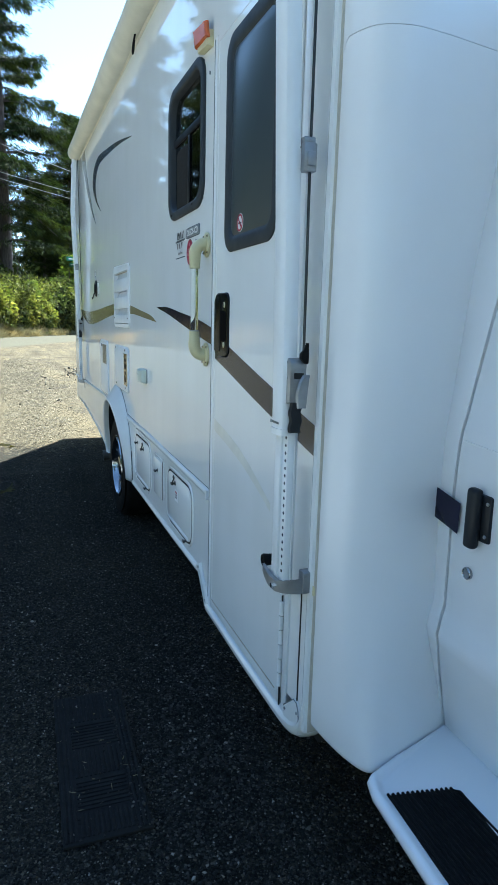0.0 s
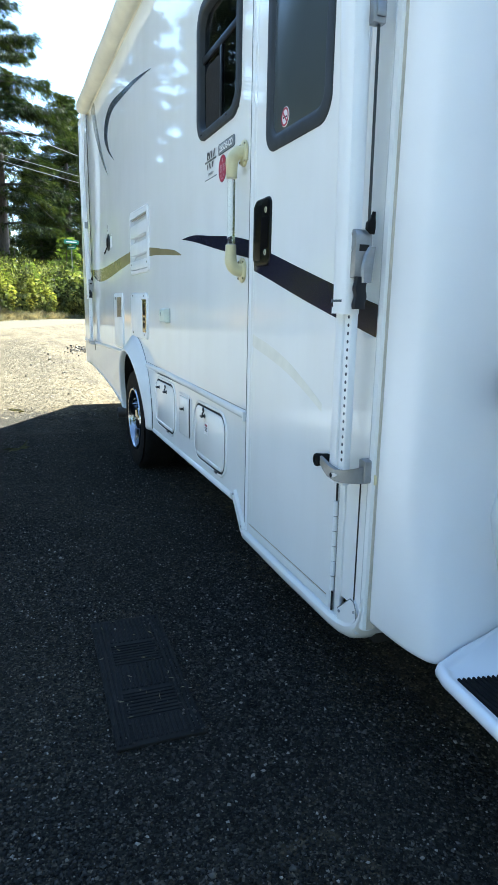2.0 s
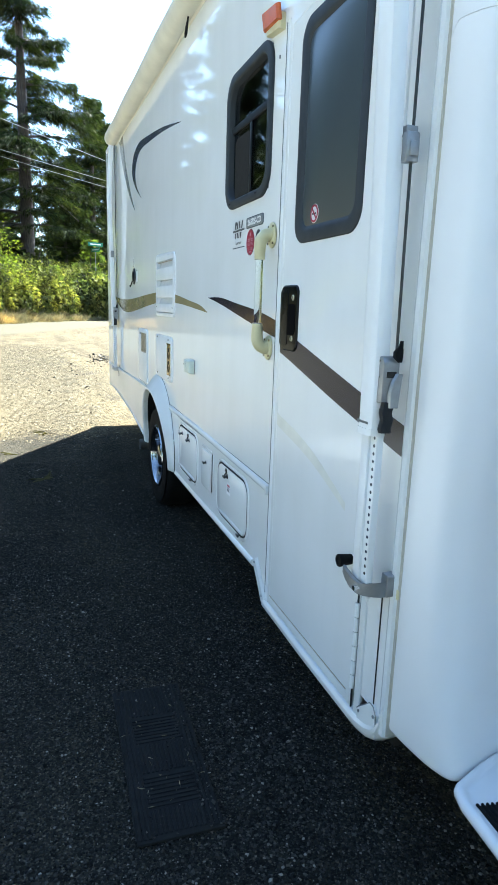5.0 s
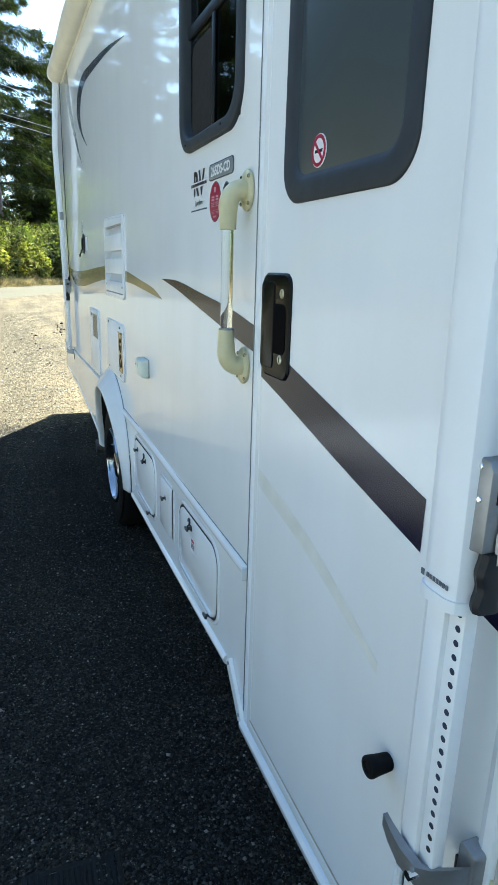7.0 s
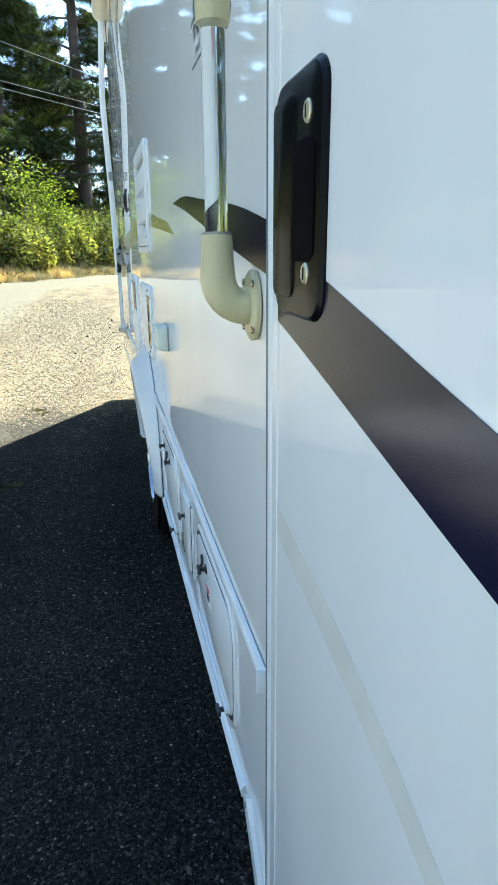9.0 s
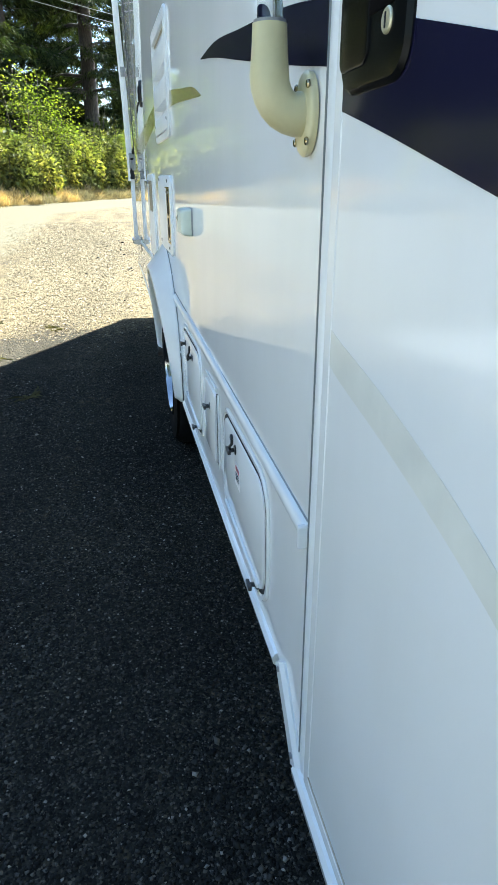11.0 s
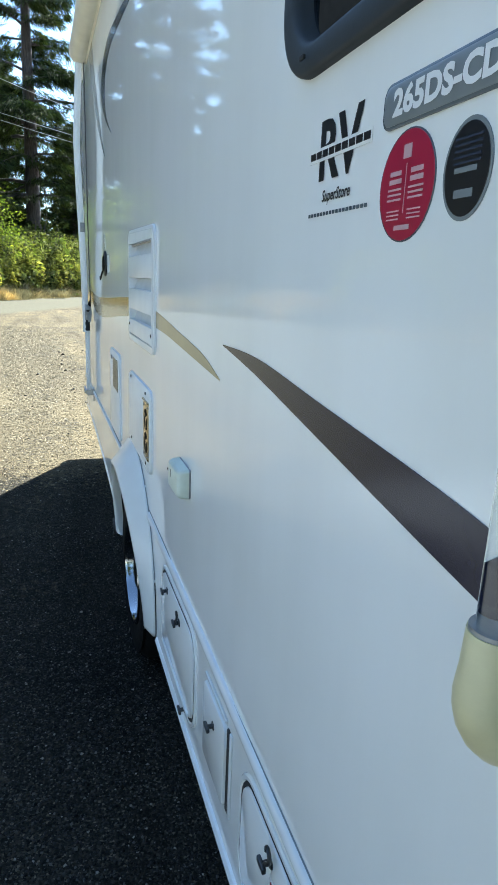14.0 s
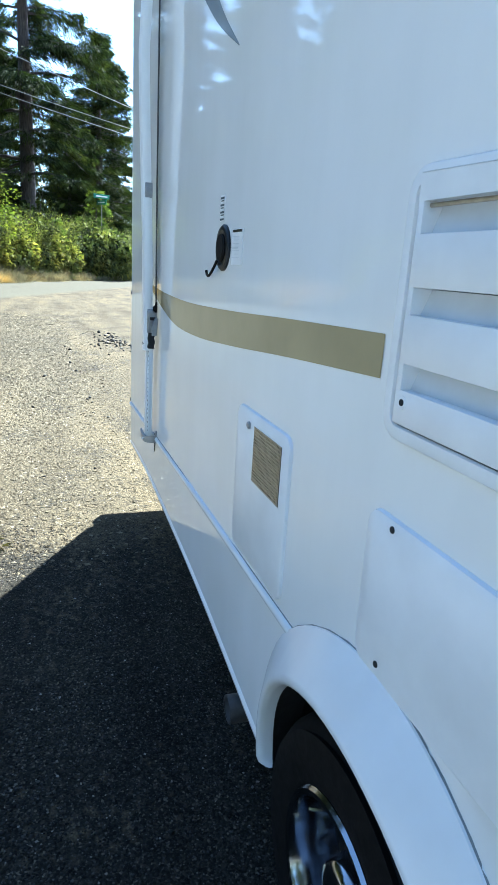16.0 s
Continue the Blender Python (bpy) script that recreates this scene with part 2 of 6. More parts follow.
def ground_mat():
    """Crushed gravel, a paler worn asphalt lane beside it, dry soil on the verge and unseen pale bounce ground, blended
    by place.
    """
    m, nt, b = nodes_of("gravel_ground")
    geo = nt.nodes.new("ShaderNodeNewGeometry")
    pos = geo.outputs["Position"]

    def tex_noise(scale, detail=4.0):
        n = nt.nodes.new("ShaderNodeTexNoise")
        n.inputs["Scale"].default_value, n.inputs["Detail"].default_value = scale, detail
        link(nt, pos, n.inputs["Vector"])
        return n.outputs[0]

    def math_node(op, a, c=None):
        x = nt.nodes.new("ShaderNodeMath")
        x.operation = op
        for i, v in enumerate((a, c)):
            if v is None:
                continue
            if isinstance(v, (int, float)):
                x.inputs[i].default_value = v
            else:
                link(nt, v, x.inputs[i])
        return x.outputs[0]

    vor = nt.nodes.new("ShaderNodeTexVoronoi")
    vor.inputs["Scale"].default_value = 165
    link(nt, pos, vor.inputs["Vector"])
    vor2 = nt.nodes.new("ShaderNodeTexVoronoi")
    vor2.inputs["Scale"].default_value = 62
    link(nt, pos, vor2.inputs["Vector"])
    sep = nt.nodes.new("ShaderNodeSeparateXYZ")
    link(nt, pos, sep.inputs[0])
    cs = nt.nodes.new("ShaderNodeSeparateColor")
    link(nt, vor.outputs["Color"], cs.inputs[0])
    stone = ramp(nt, cs.outputs[0], [(0.0, (0.012, 0.0121, 0.0115)), (0.6, (0.026, 0.0256, 0.0238)), (0.92, (0.048, 0.0455, 0.039)), (1.0, (0.12, 0.11, 0.094))]).outputs[0]
    dust = ramp(nt, tex_noise(0.9, 6), [(0.35, (0.72, 0.70, 0.66)), (0.65, (1.35, 1.25, 1.05))]).outputs[0]
    gravel = mix_rgb(nt, 1.0, stone, dust, "MULTIPLY")
    # trodden straw and needles by the door; down the drive tan also paints sunlight
    # starts near the shadow's end, so the shaded gravel stays dark by colour
    sun_drift = nt.nodes.new("ShaderNodeClamp")
    link(nt, math_node("MULTIPLY", math_node("SUBTRACT", sep.outputs[0], 4.1), 0.8), sun_drift.inputs[0])
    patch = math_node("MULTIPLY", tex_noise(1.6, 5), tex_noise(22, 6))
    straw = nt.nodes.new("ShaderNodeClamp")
    link(nt, math_node("MULTIPLY", math_node("SUBTRACT", patch, math_node("SUBTRACT", 0.33, math_node("MULTIPLY", sun_drift.outputs[0], 0.19))), 9.0), straw.inputs[0])
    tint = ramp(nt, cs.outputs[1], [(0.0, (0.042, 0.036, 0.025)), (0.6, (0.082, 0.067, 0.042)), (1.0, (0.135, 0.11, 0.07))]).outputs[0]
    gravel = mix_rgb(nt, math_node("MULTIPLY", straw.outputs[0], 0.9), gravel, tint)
    # wheel tracks and paler dust, drawn out along the drive
    tm = nt.nodes.new("ShaderNodeMapping")
    tm.inputs["Scale"].default_value = (0.16, 1.5, 1.0)
    link(nt, pos, tm.inputs[0])
    tn = nt.nodes.new("ShaderNodeTexNoise")
    tn.inputs["Scale"].default_value, tn.inputs["Detail"].default_value = 1.4, 5.0
    link(nt, tm.outputs[0], tn.inputs["Vector"])
    gravel = mix_rgb(nt, 1.0, gravel, ramp(nt, tn.outputs[0], [(0.34, (0.78, 0.77, 0.76)), (0.5, (1.0, 1.0, 1.0)), (0.66, (1.2, 1.17, 1.1))]).outputs[0], "MULTIPLY")
    asphalt = ramp(nt, tex_noise(70, 5), [(0.35, (0.050, 0.0465, 0.034)), (0.7, (0.075, 0.071, 0.053))]).outputs[0]
    soil = ramp(nt, tex_noise(3, 6), [(0.3, (0.1, 0.072, 0.032)), (0.7, (0.2, 0.15, 0.072))]).outputs[0]
    wob = math_node("MULTIPLY", math_node("SUBTRACT", tex_noise(1.3, 5), 0.5), 1.1)
    lane = math_node("SUBTRACT", math_node("ADD", sep.outputs[1], wob), 1.66)
    lane = math_node("MULTIPLY", lane, 2.2)
    bend = math_node("ADD", sep.outputs[1], math_node("MULTIPLY", math_node("SUBTRACT", sep.outputs[0], 20.0), 0.45))
    cross = math_node("MULTIPLY", math_node("SUBTRACT", math_node("ADD", bend, wob), 3.0), 1.2)
    mask = nt.nodes.new("ShaderNodeClamp")
    link(nt, math_node("MAXIMUM", lane, cross), mask.inputs[0])
    col = mix_rgb(nt, mask.outputs[0], gravel, asphalt)
    verge = nt.nodes.new("ShaderNodeClamp")
    link(nt, math_node("MULTIPLY", math_node("SUBTRACT", math_node("ADD", bend, wob), 9.2), 1.5), verge.inputs[0])
    # unseen pale ground added past the shadow to bounce light onto the wall
    bounce_ground = nt.nodes.new("ShaderNodeClamp")
    link(nt, math_node("MULTIPLY", math_node("MINIMUM", math_node("SUBTRACT", math_node("ADD", sep.outputs[1], wob), 1.5), math_node("SUBTRACT", 4.6, math_node("ADD", sep.outputs[0], wob))), 1.4), bounce_ground.inputs[0])
    pale = ramp(nt, cs.outputs[2], [(0.0, (0.095, 0.10, 0.102)), (0.6, (0.15, 0.157, 0.16)), (1.0, (0.23, 0.235, 0.235))]).outputs[0]
    col = mix_rgb(nt, bounce_ground.outputs[0], col, pale)
    col = mix_rgb(nt, verge.outputs[0], col, soil)
    link(nt, col, b.inputs["Base Color"])
    b.inputs["Roughness"].default_value = 0.88
    b.inputs["Specular IOR Level"].default_value = 0.03
    inv = math_node("SUBTRACT", 1.0, mask.outputs[0])
    h = math_node("ADD", math_node("MULTIPLY", math_node("SUBTRACT", 1.0, vor.outputs[0]), 0.6), math_node("MULTIPLY", math_node("SUBTRACT", 1.0, vor2.outputs[0]), 0.8))
    b1 = bump(nt, b, math_node("MULTIPLY", h, math_node("ADD", inv, 0.15)), 0.006)
    bump(nt, b, tex_noise(6, 5), 0.02, 1.0, b1)
    return m


M["ground"] = ground_mat()

# ---------------------------------------------------------------- mesh helpers
HOME = Vector((2.6, -1.2, 0.0))


def mesh_of(name, bm, mat, smooth=30.0):
    bmesh.ops.recalc_face_normals(bm, faces=bm.faces)
    me = bpy.data.meshes.new(name)
    bm.to_mesh(me)
    bm.free()
    me.materials.append(mat)
    if smooth:
        me.shade_smooth()
        me.set_sharp_from_angle(angle=radians(smooth))
    return me


def part(name, bm, mat, parent, label="", smooth=30.0):
    """One mesh under a thing (an empty) or under a part."""
    ob = new(name, mesh_of(name, bm, mat, smooth))
    ob.parent = parent
    if parent.type == "EMPTY":
        ob.matrix_parent_inverse = Matrix.Translation(-parent.location)
    if label:
        ob["label"] = label
    return ob


def thing(name, at, label, category, group=""):
    ob = new(name)
    ob.location = at
    ob.empty_display_size = 0.2
    return tagged(ob, label, category, group)


def box(bm, x0, x1, y0, y1, z0, z1):
    v = [bm.verts.new((x, y, z)) for x in (x0, x1) for y in (y0, y1) for z in (z0, z1)]
    for f in ((0, 1, 3, 2), (4, 6, 7, 5), (0, 4, 5, 1), (2, 3, 7, 6), (0, 2, 6, 4), (1, 5, 7, 3)):
        bm.faces.new([v[i] for i in f])


def bevel_box(bm, x0, x1, y0, y1, z0, z1, r, seg=2):
    b2 = bmesh.new()
    box(b2, x0, x1, y0, y1, z0, z1)
    bmesh.ops.bevel(b2, geom=list(b2.edges), offset=r, segments=seg, profile=0.5, affect="EDGES")
    join(bm, b2)


def join(bm, other, m=None):
    vs = {}
    for v in other.verts:
        vs[v] = bm.verts.new(m @ v.co if m else v.co)
    for f in other.faces:
        try:
            bm.faces.new([vs[v] for v in f.verts])
        except ValueError:
            pass
    other.free()


def round_rect(x0, x1, z0, z1, r, seg=6):
    pts = []
    for cx, cz, a0 in ((x1 - r, z1 - r, 0), (x0 + r, z1 - r, 90), (x0 + r, z0 + r, 180), (x1 - r, z0 + r, 270)):
        for i in range(seg + 1):
            a = radians(a0 + 90 * i / seg)
            pts.append((cx + r * math.cos(a), cz + r * math.sin(a)))
    return pts


def loft(bm, rings, cap0=False, cap1=True, closed=True):
    """Skins between rings of points, each ring a list of 3D points of one length."""
    vr = [[bm.verts.new(p) for p in ring] for ring in rings]
    n = len(vr[0])
    for a, b in zip(vr, vr[1:]):
        for i in range(n if closed else n - 1):
            j = (i + 1) % n
            bm.faces.new((a[i], a[j], b[j], b[i]))
    if cap0:
        bm.faces.new(vr[0][::-1])
    if cap1:
        bm.faces.new(vr[-1])
    return vr


def plate(bm, x0, x1, z0, z1, y0, y1, r, bev=0.003):
    """A rounded plate on the wall, from y0 out to y1, its outer edge eased."""
    r = max(r, bev + 0.001)

    def ring(d, y):
        return [(x, y, z) for x, z in round_rect(x0 + d, x1 - d, z0 + d, z1 - d, r - d)]

    loft(bm, [ring(0, y0), ring(0, y1 - bev), ring(bev * 0.3, y1 - bev * 0.3), ring(bev, y1)], cap0=True)


def frame_ring(bm, x0, x1, z0, z1, w, y0, y1, r, bev=0.004):
    """A rounded frame of width w on the wall."""

    def ring(d, y):
        return [(x, y, z) for x, z in round_rect(x0 + d, x1 - d, z0 + d, z1 - d, max(r - d, 0.006))]

    loft(bm, [ring(0, y0), ring(0, y1 - bev), ring(bev, y1), ring(w - bev, y1), ring(w, y1 - bev), ring(w, y0), ring(0, y0)], cap1=False)
    bmesh.ops.remove_doubles(bm, verts=bm.verts, dist=1e-5)


def prism(bm, pts, y0, y1):
    loft(bm, [[(x, y0, z) for x, z in pts], [(x, y1, z) for x, z in pts]], cap0=True)


def tube(bm, path, r, seg=10, caps=True):
    """A round tube along points; r is one radius or one for each point."""
    path = [Vector(p) for p in path]
    rs = r if isinstance(r, (list, tuple)) else [r] * len(path)
    rings, up = [], None
    for i, p in enumerate(path):
        d = (path[min(i + 1, len(path) - 1)] - path[max(i - 1, 0)]).normalized()
        if up is None:
            up = d.orthogonal().normalized()
        up = (up - d * up.dot(d)).normalized()
        side = d.cross(up)
        rings.append([p + (up * math.cos(2 * math.pi * k / seg) + side * math.sin(2 * math.pi * k / seg)) * rs[i] for k in range(seg)])
    loft(bm, rings, cap0=caps, cap1=caps)


def lathe_y(bm, cx, cz, profile, seg=40):
    """Turns (radius, y) points about an axis along y through (cx, cz)."""
    rings = [[(cx + r * math.cos(2 * math.pi * k / seg), y, cz + r * math.sin(2 * math.pi * k / seg)) for k in range(seg)] for r, y in profile]
    loft(bm, rings, cap0=False, cap1=False)


def disc(bm, cx, cz, y0, y1, r, seg=16, bev=0.0008, squash=1.0):
    def ring(rad, y):
        return [(cx + rad * math.cos(2 * math.pi * k / seg), y, cz + squash * rad * math.sin(2 * math.pi * k / seg)) for k in range(seg)]

    loft(bm, [ring(r, y0), ring(r, y1 - bev), ring(r - bev, y1)], cap0=True)


def spline(pts, n=8):
    """Points along a Catmull-Rom curve."""
    out = []
    for i in range(len(pts) - 1):
        p0, p1, p2, p3 = (Vector(pts[max(0, min(len(pts) - 1, j))]) for j in (i - 1, i, i + 1, i + 2))
        for k in range(n):
            t = k / n
            out.append(0.5 * (2 * p1 + (p2 - p0) * t + (2 * p0 - 5 * p1 + 4 * p2 - p3) * t * t + (3 * p1 - p0 - 3 * p2 + p3) * t ** 3))
    out.append(Vector(pts[-1]))
    return out


def ribbon(bm, top, bottom, y0, y1, n=8):
    """A thin vinyl shape between an upper and a lower edge, both of as many points."""
    a, b = spline([(x, z, 0) for x, z in top], n), spline([(x, z, 0) for x, z in bottom], n)
    rows = [[bm.verts.new((p.x, y, p.y)) for p in line] for line, y in ((a, y0), (a, y1), (b, y1), (b, y0))]
    for r, s in zip(rows, rows[1:]):
        for i in range(len(r) - 1):
            quad = [r[i], r[i + 1], s[i + 1], s[i]]
            if (r[i].co - s[i].co).length > 1e-6 or (r[i + 1].co - s[i + 1].co).length > 1e-6:
                bm.faces.new(quad)
    bmesh.ops.remove_doubles(bm, verts=bm.verts, dist=1e-5)


def lettering(text, size, squeeze=1.0, bold=0.0, shear=0.0):
    """Flat letters as a bmesh, standing on the wall and facing +y, their centre at the origin."""
    cu = bpy.data.curves.new("letters", "FONT")
    cu.body, cu.size, cu.align_x, cu.align_y, cu.offset, cu.shear = text, size, "CENTER", "CENTER", bold, shear
    cu.resolution_u = 3
    ob = new("letters", cu)
    me = bpy.data.meshes.new_from_object(ob.evaluated_get(bpy.context.evaluated_depsgraph_get()))
    bm = bmesh.new()
    bm.from_mesh(me)
    for v in bm.verts:
        v.co = (-v.co.x * squeeze, 0.0, v.co.y)
    bpy.data.objects.remove(ob)
    bpy.data.meshes.remove(me)
    return bm


# ---------------------------------------------------------------- ground
def build_ground():
    bm = bmesh.new()
    xs = [-400, -120, -40, -12, -4, 0, 4, 8, 14, 24, 40, 80, 160, 500]
    ys = [-400, -120, -40, -12, -4, 0, 4, 10, 24, 60, 160, 500]
    grid = [[bm.verts.new((x, y, 0.0)) for y in ys] for x in xs]
    for i in range(len(xs) - 1):
        for j in range(len(ys) - 1):
            bm.faces.new((grid[i][j], grid[i + 1][j], grid[i + 1][j + 1], grid[i][j + 1]))
    me = mesh_of("ground", bm, M["ground"], 0)
    tagged(new("ground", me), "crushed grey gravel drive with a worn asphalt lane and dry verge", "ground", kind="structure")


build_ground()

# ---------------------------------------------------------------- motorhome
rv = thing("motorhome", HOME, "white glossy fibreglass motorhome with navy and gold stripes, parked on gravel", "motorhome")
X0, X1, ZR, YW = -0.15, 5.36, 2.98, -2.42      # front seam, rear end, roof, far side
DZ0, DZ1, DX1 = 0.272, 2.13, 0.622             # entry door: bottom, top, latch edge
WX0, WX1, WZ0, WZ1 = 0.748, 1.230, 1.665, 2.140  # side window
AX, AZ, AR = 2.63, 0.36, 0.43                 # wheel arch


def side_wall():
    bm = bmesh.new()
    t, ZT = -0.04, 2.70

    def slab(x0, x1, z0, z1):
        prism(bm, [(x0, z0), (x1, z0), (x1, z1), (x0, z1)], t, 0.0)

    slab(X0, 0.0, 0.335, ZT)                     # hinge post
    slab(0.0, DX1, DZ1, ZT)                     # over the door
    slab(DX1, WX0 + 0.02, 0.9, ZT)
    slab(WX0 + 0.02, WX1 - 0.02, 0.9, WZ0 + 0.02)
    slab(WX0 + 0.02, WX1 - 0.02, WZ1 - 0.02, ZT)
    slab(WX1 - 0.02, 2.18, 0.9, ZT)
    slab(2.18, 2.69, 0.9, 1.245)                # round the fridge vent
    slab(2.18, 2.69, 1.578, ZT)
    slab(2.69, X1 - 0.05, 0.9, ZT)
    slab(DX1, 2.05, 0.69, 0.9)
    arch = [(AX + AR * math.cos(radians(a)), AZ + AR * math.sin(radians(a))) for a in range(0, 181, 9)]
    prism(bm, [(2.05, 0.9), (2.05, 0.34), (AX - AR - 0.02, 0.34)] + arch[::-1] + [(AX + AR + 0.02, 0.33), (3.25, 0.36), (3.25, 0.9)], t, 0.0)
    # roof edge and rear corner, rounded
    edge = [(0.0, ZT), (-0.012, ZT + 0.05), (-0.045, ZT + 0.11), (-0.10, ZT + 0.165), (-0.18, ZT + 0.21), (-0.32, ZT + 0.25), (-0.32, ZT + 0.20), (-0.04, ZT)]
    loft(bm, [[(x, y, z) for y, z in edge] for x in (X0, X1 - 0.05)], cap0=True)
    corner = [(X1 - 0.05, 0.0), (X1 - 0.022, -0.006), (X1 - 0.006, -0.022), (X1, -0.05), (X1, -0.12), (X1 - 0.05, -0.12)]
    loft(bm, [[(x, y, z) for x, y in corner] for z in (0.49, ZT)], cap0=True)
    bmesh.ops.remove_doubles(bm, verts=bm.verts, dist=1e-4)
    return part("side_wall", bm, M["gelcoat"], rv, "glossy white fibreglass side wall")


wall = side_wall()


def skirts():
    bm = bmesh.new()
    # between door and wheel, with the dip down to the door sill
    prism(bm, [(DX1 + 0.004, 0.682), (2.05, 0.682), (2.05, 0.36), (0.775, 0.36), (0.752, 0.372), (0.735, 0.355), (DX1 + 0.004, 0.268)], -0.04, 0.0)
    part("front_skirt", bm, M["gelcoat"], rv)
    bm = bmesh.new()
    prism(bm, [(3.25, 0.7), (X1 - 0.05, 0.7), (X1 - 0.05, 0.475), (4.75, 0.479), (3.8, 0.42), (3.25, 0.355)], -0.04, 0.0)
    prism(bm, [(3.25, 0.9), (X1 - 0.05, 0.9), (X1 - 0.05, 0.7), (3.25, 0.7)], -0.04, 0.0)
    part("rear_skirt", bm, M["gelcoat"], rv)
    # folded lower lips
    for name, path in (
        ("skirt_lip", [(2.14, -0.008, 0.345), (1.4, -0.006, 0.348), (0.79, -0.006, 0.352)]),
        ("skirt_lip", [(3.1, -0.01, 0.335), (3.8, -0.01, 0.42), (4.75, -0.01, 0.477), (X1 - 0.06, -0.012, 0.472)]),
    ):
        bm = bmesh.new()
        tube(bm, spline(path, 5), 0.016, 10)
        part(name, bm, M["gelcoat"], rv)
    # angled cover of the dip, with two screws
    bm = bmesh.new()
    loft(bm, [[(x + dx, y, z + dz) for dx, dz, y in ((-0.018, 0.014, -0.03), (-0.018, 0.014, 0.004), (-0.010, 0.008, 0.010), (0.012, -0.010, 0.010), (0.022, -0.018, 0.002), (0.022, -0.018, -0.03))]
              for x, z in ((0.757, 0.378), (0.742, 0.36), (0.70, 0.315), (0.655, 0.262))], cap0=True)
    cov = part("dip_cover", bm, M["trim_white"], rv)
    for x, z in ((0.748, 0.372), (0.664, 0.275)):
        bm = bmesh.new()
        disc(bm, x, z, 0.008, 0.013, 0.005, 10)
        part("screw", bm, M["steel"], cov)
    # door sill: a rounded beam that runs forward to the corner seam
    bm = bmesh.new()
    sec = [(-0.06, 0.262), (-0.004, 0.269), (0.008, 0.264), (0.013, 0.254), (0.012, 0.240), (0.006, 0.228), (-0.006, 0.219), (-0.030, 0.214), (-0.07, 0.214)]
    loft(bm, [[(x, y, z + dz) for y, z in sec] for x, dz in ((0.653, 0.006), (0.3, 0.002), (0.0, 0.006), (-0.045, 0.010), (-0.085, 0.020), (-0.115, 0.036), (-0.135, 0.058), (-0.148, 0.085), (-0.153, 0.115))], cap0=True)
    part("door_sill", bm, M["gelcoat"], rv)
    # peaked corner cover at the foot of the hinge post
    bm = bmesh.new()
    prism(bm, [(-0.042, 0.272), (-0.042, 0.302), (-0.098, 0.352), (-0.114, 0.351), (-0.124, 0.335), (-0.132, 0.275)], -0.01, 0.0085)
    cc = part("corner_cover", bm, M["gelcoat"], rv)
    bm = bmesh.new()
    tube(bm, [(-0.040, 0.008, 0.300), (-0.041, 0.008, 0.3035), (-0.098, 0.008, 0.3535), (-0.115, 0.008, 0.3525), (-0.1255, 0.008, 0.336), (-0.129, 0.008, 0.312)], 0.0014, 6)
    part("cover_joint", bm, M["grey_vinyl"], cc)
    for x, z in ((-0.050, 0.298), (-0.119, 0.328)):
        bm = bmesh.new()
        disc(bm, x, z, 0.008, 0.0115, 0.004, 10)
        part("screw", bm, M["steel"], cc)


skirts()


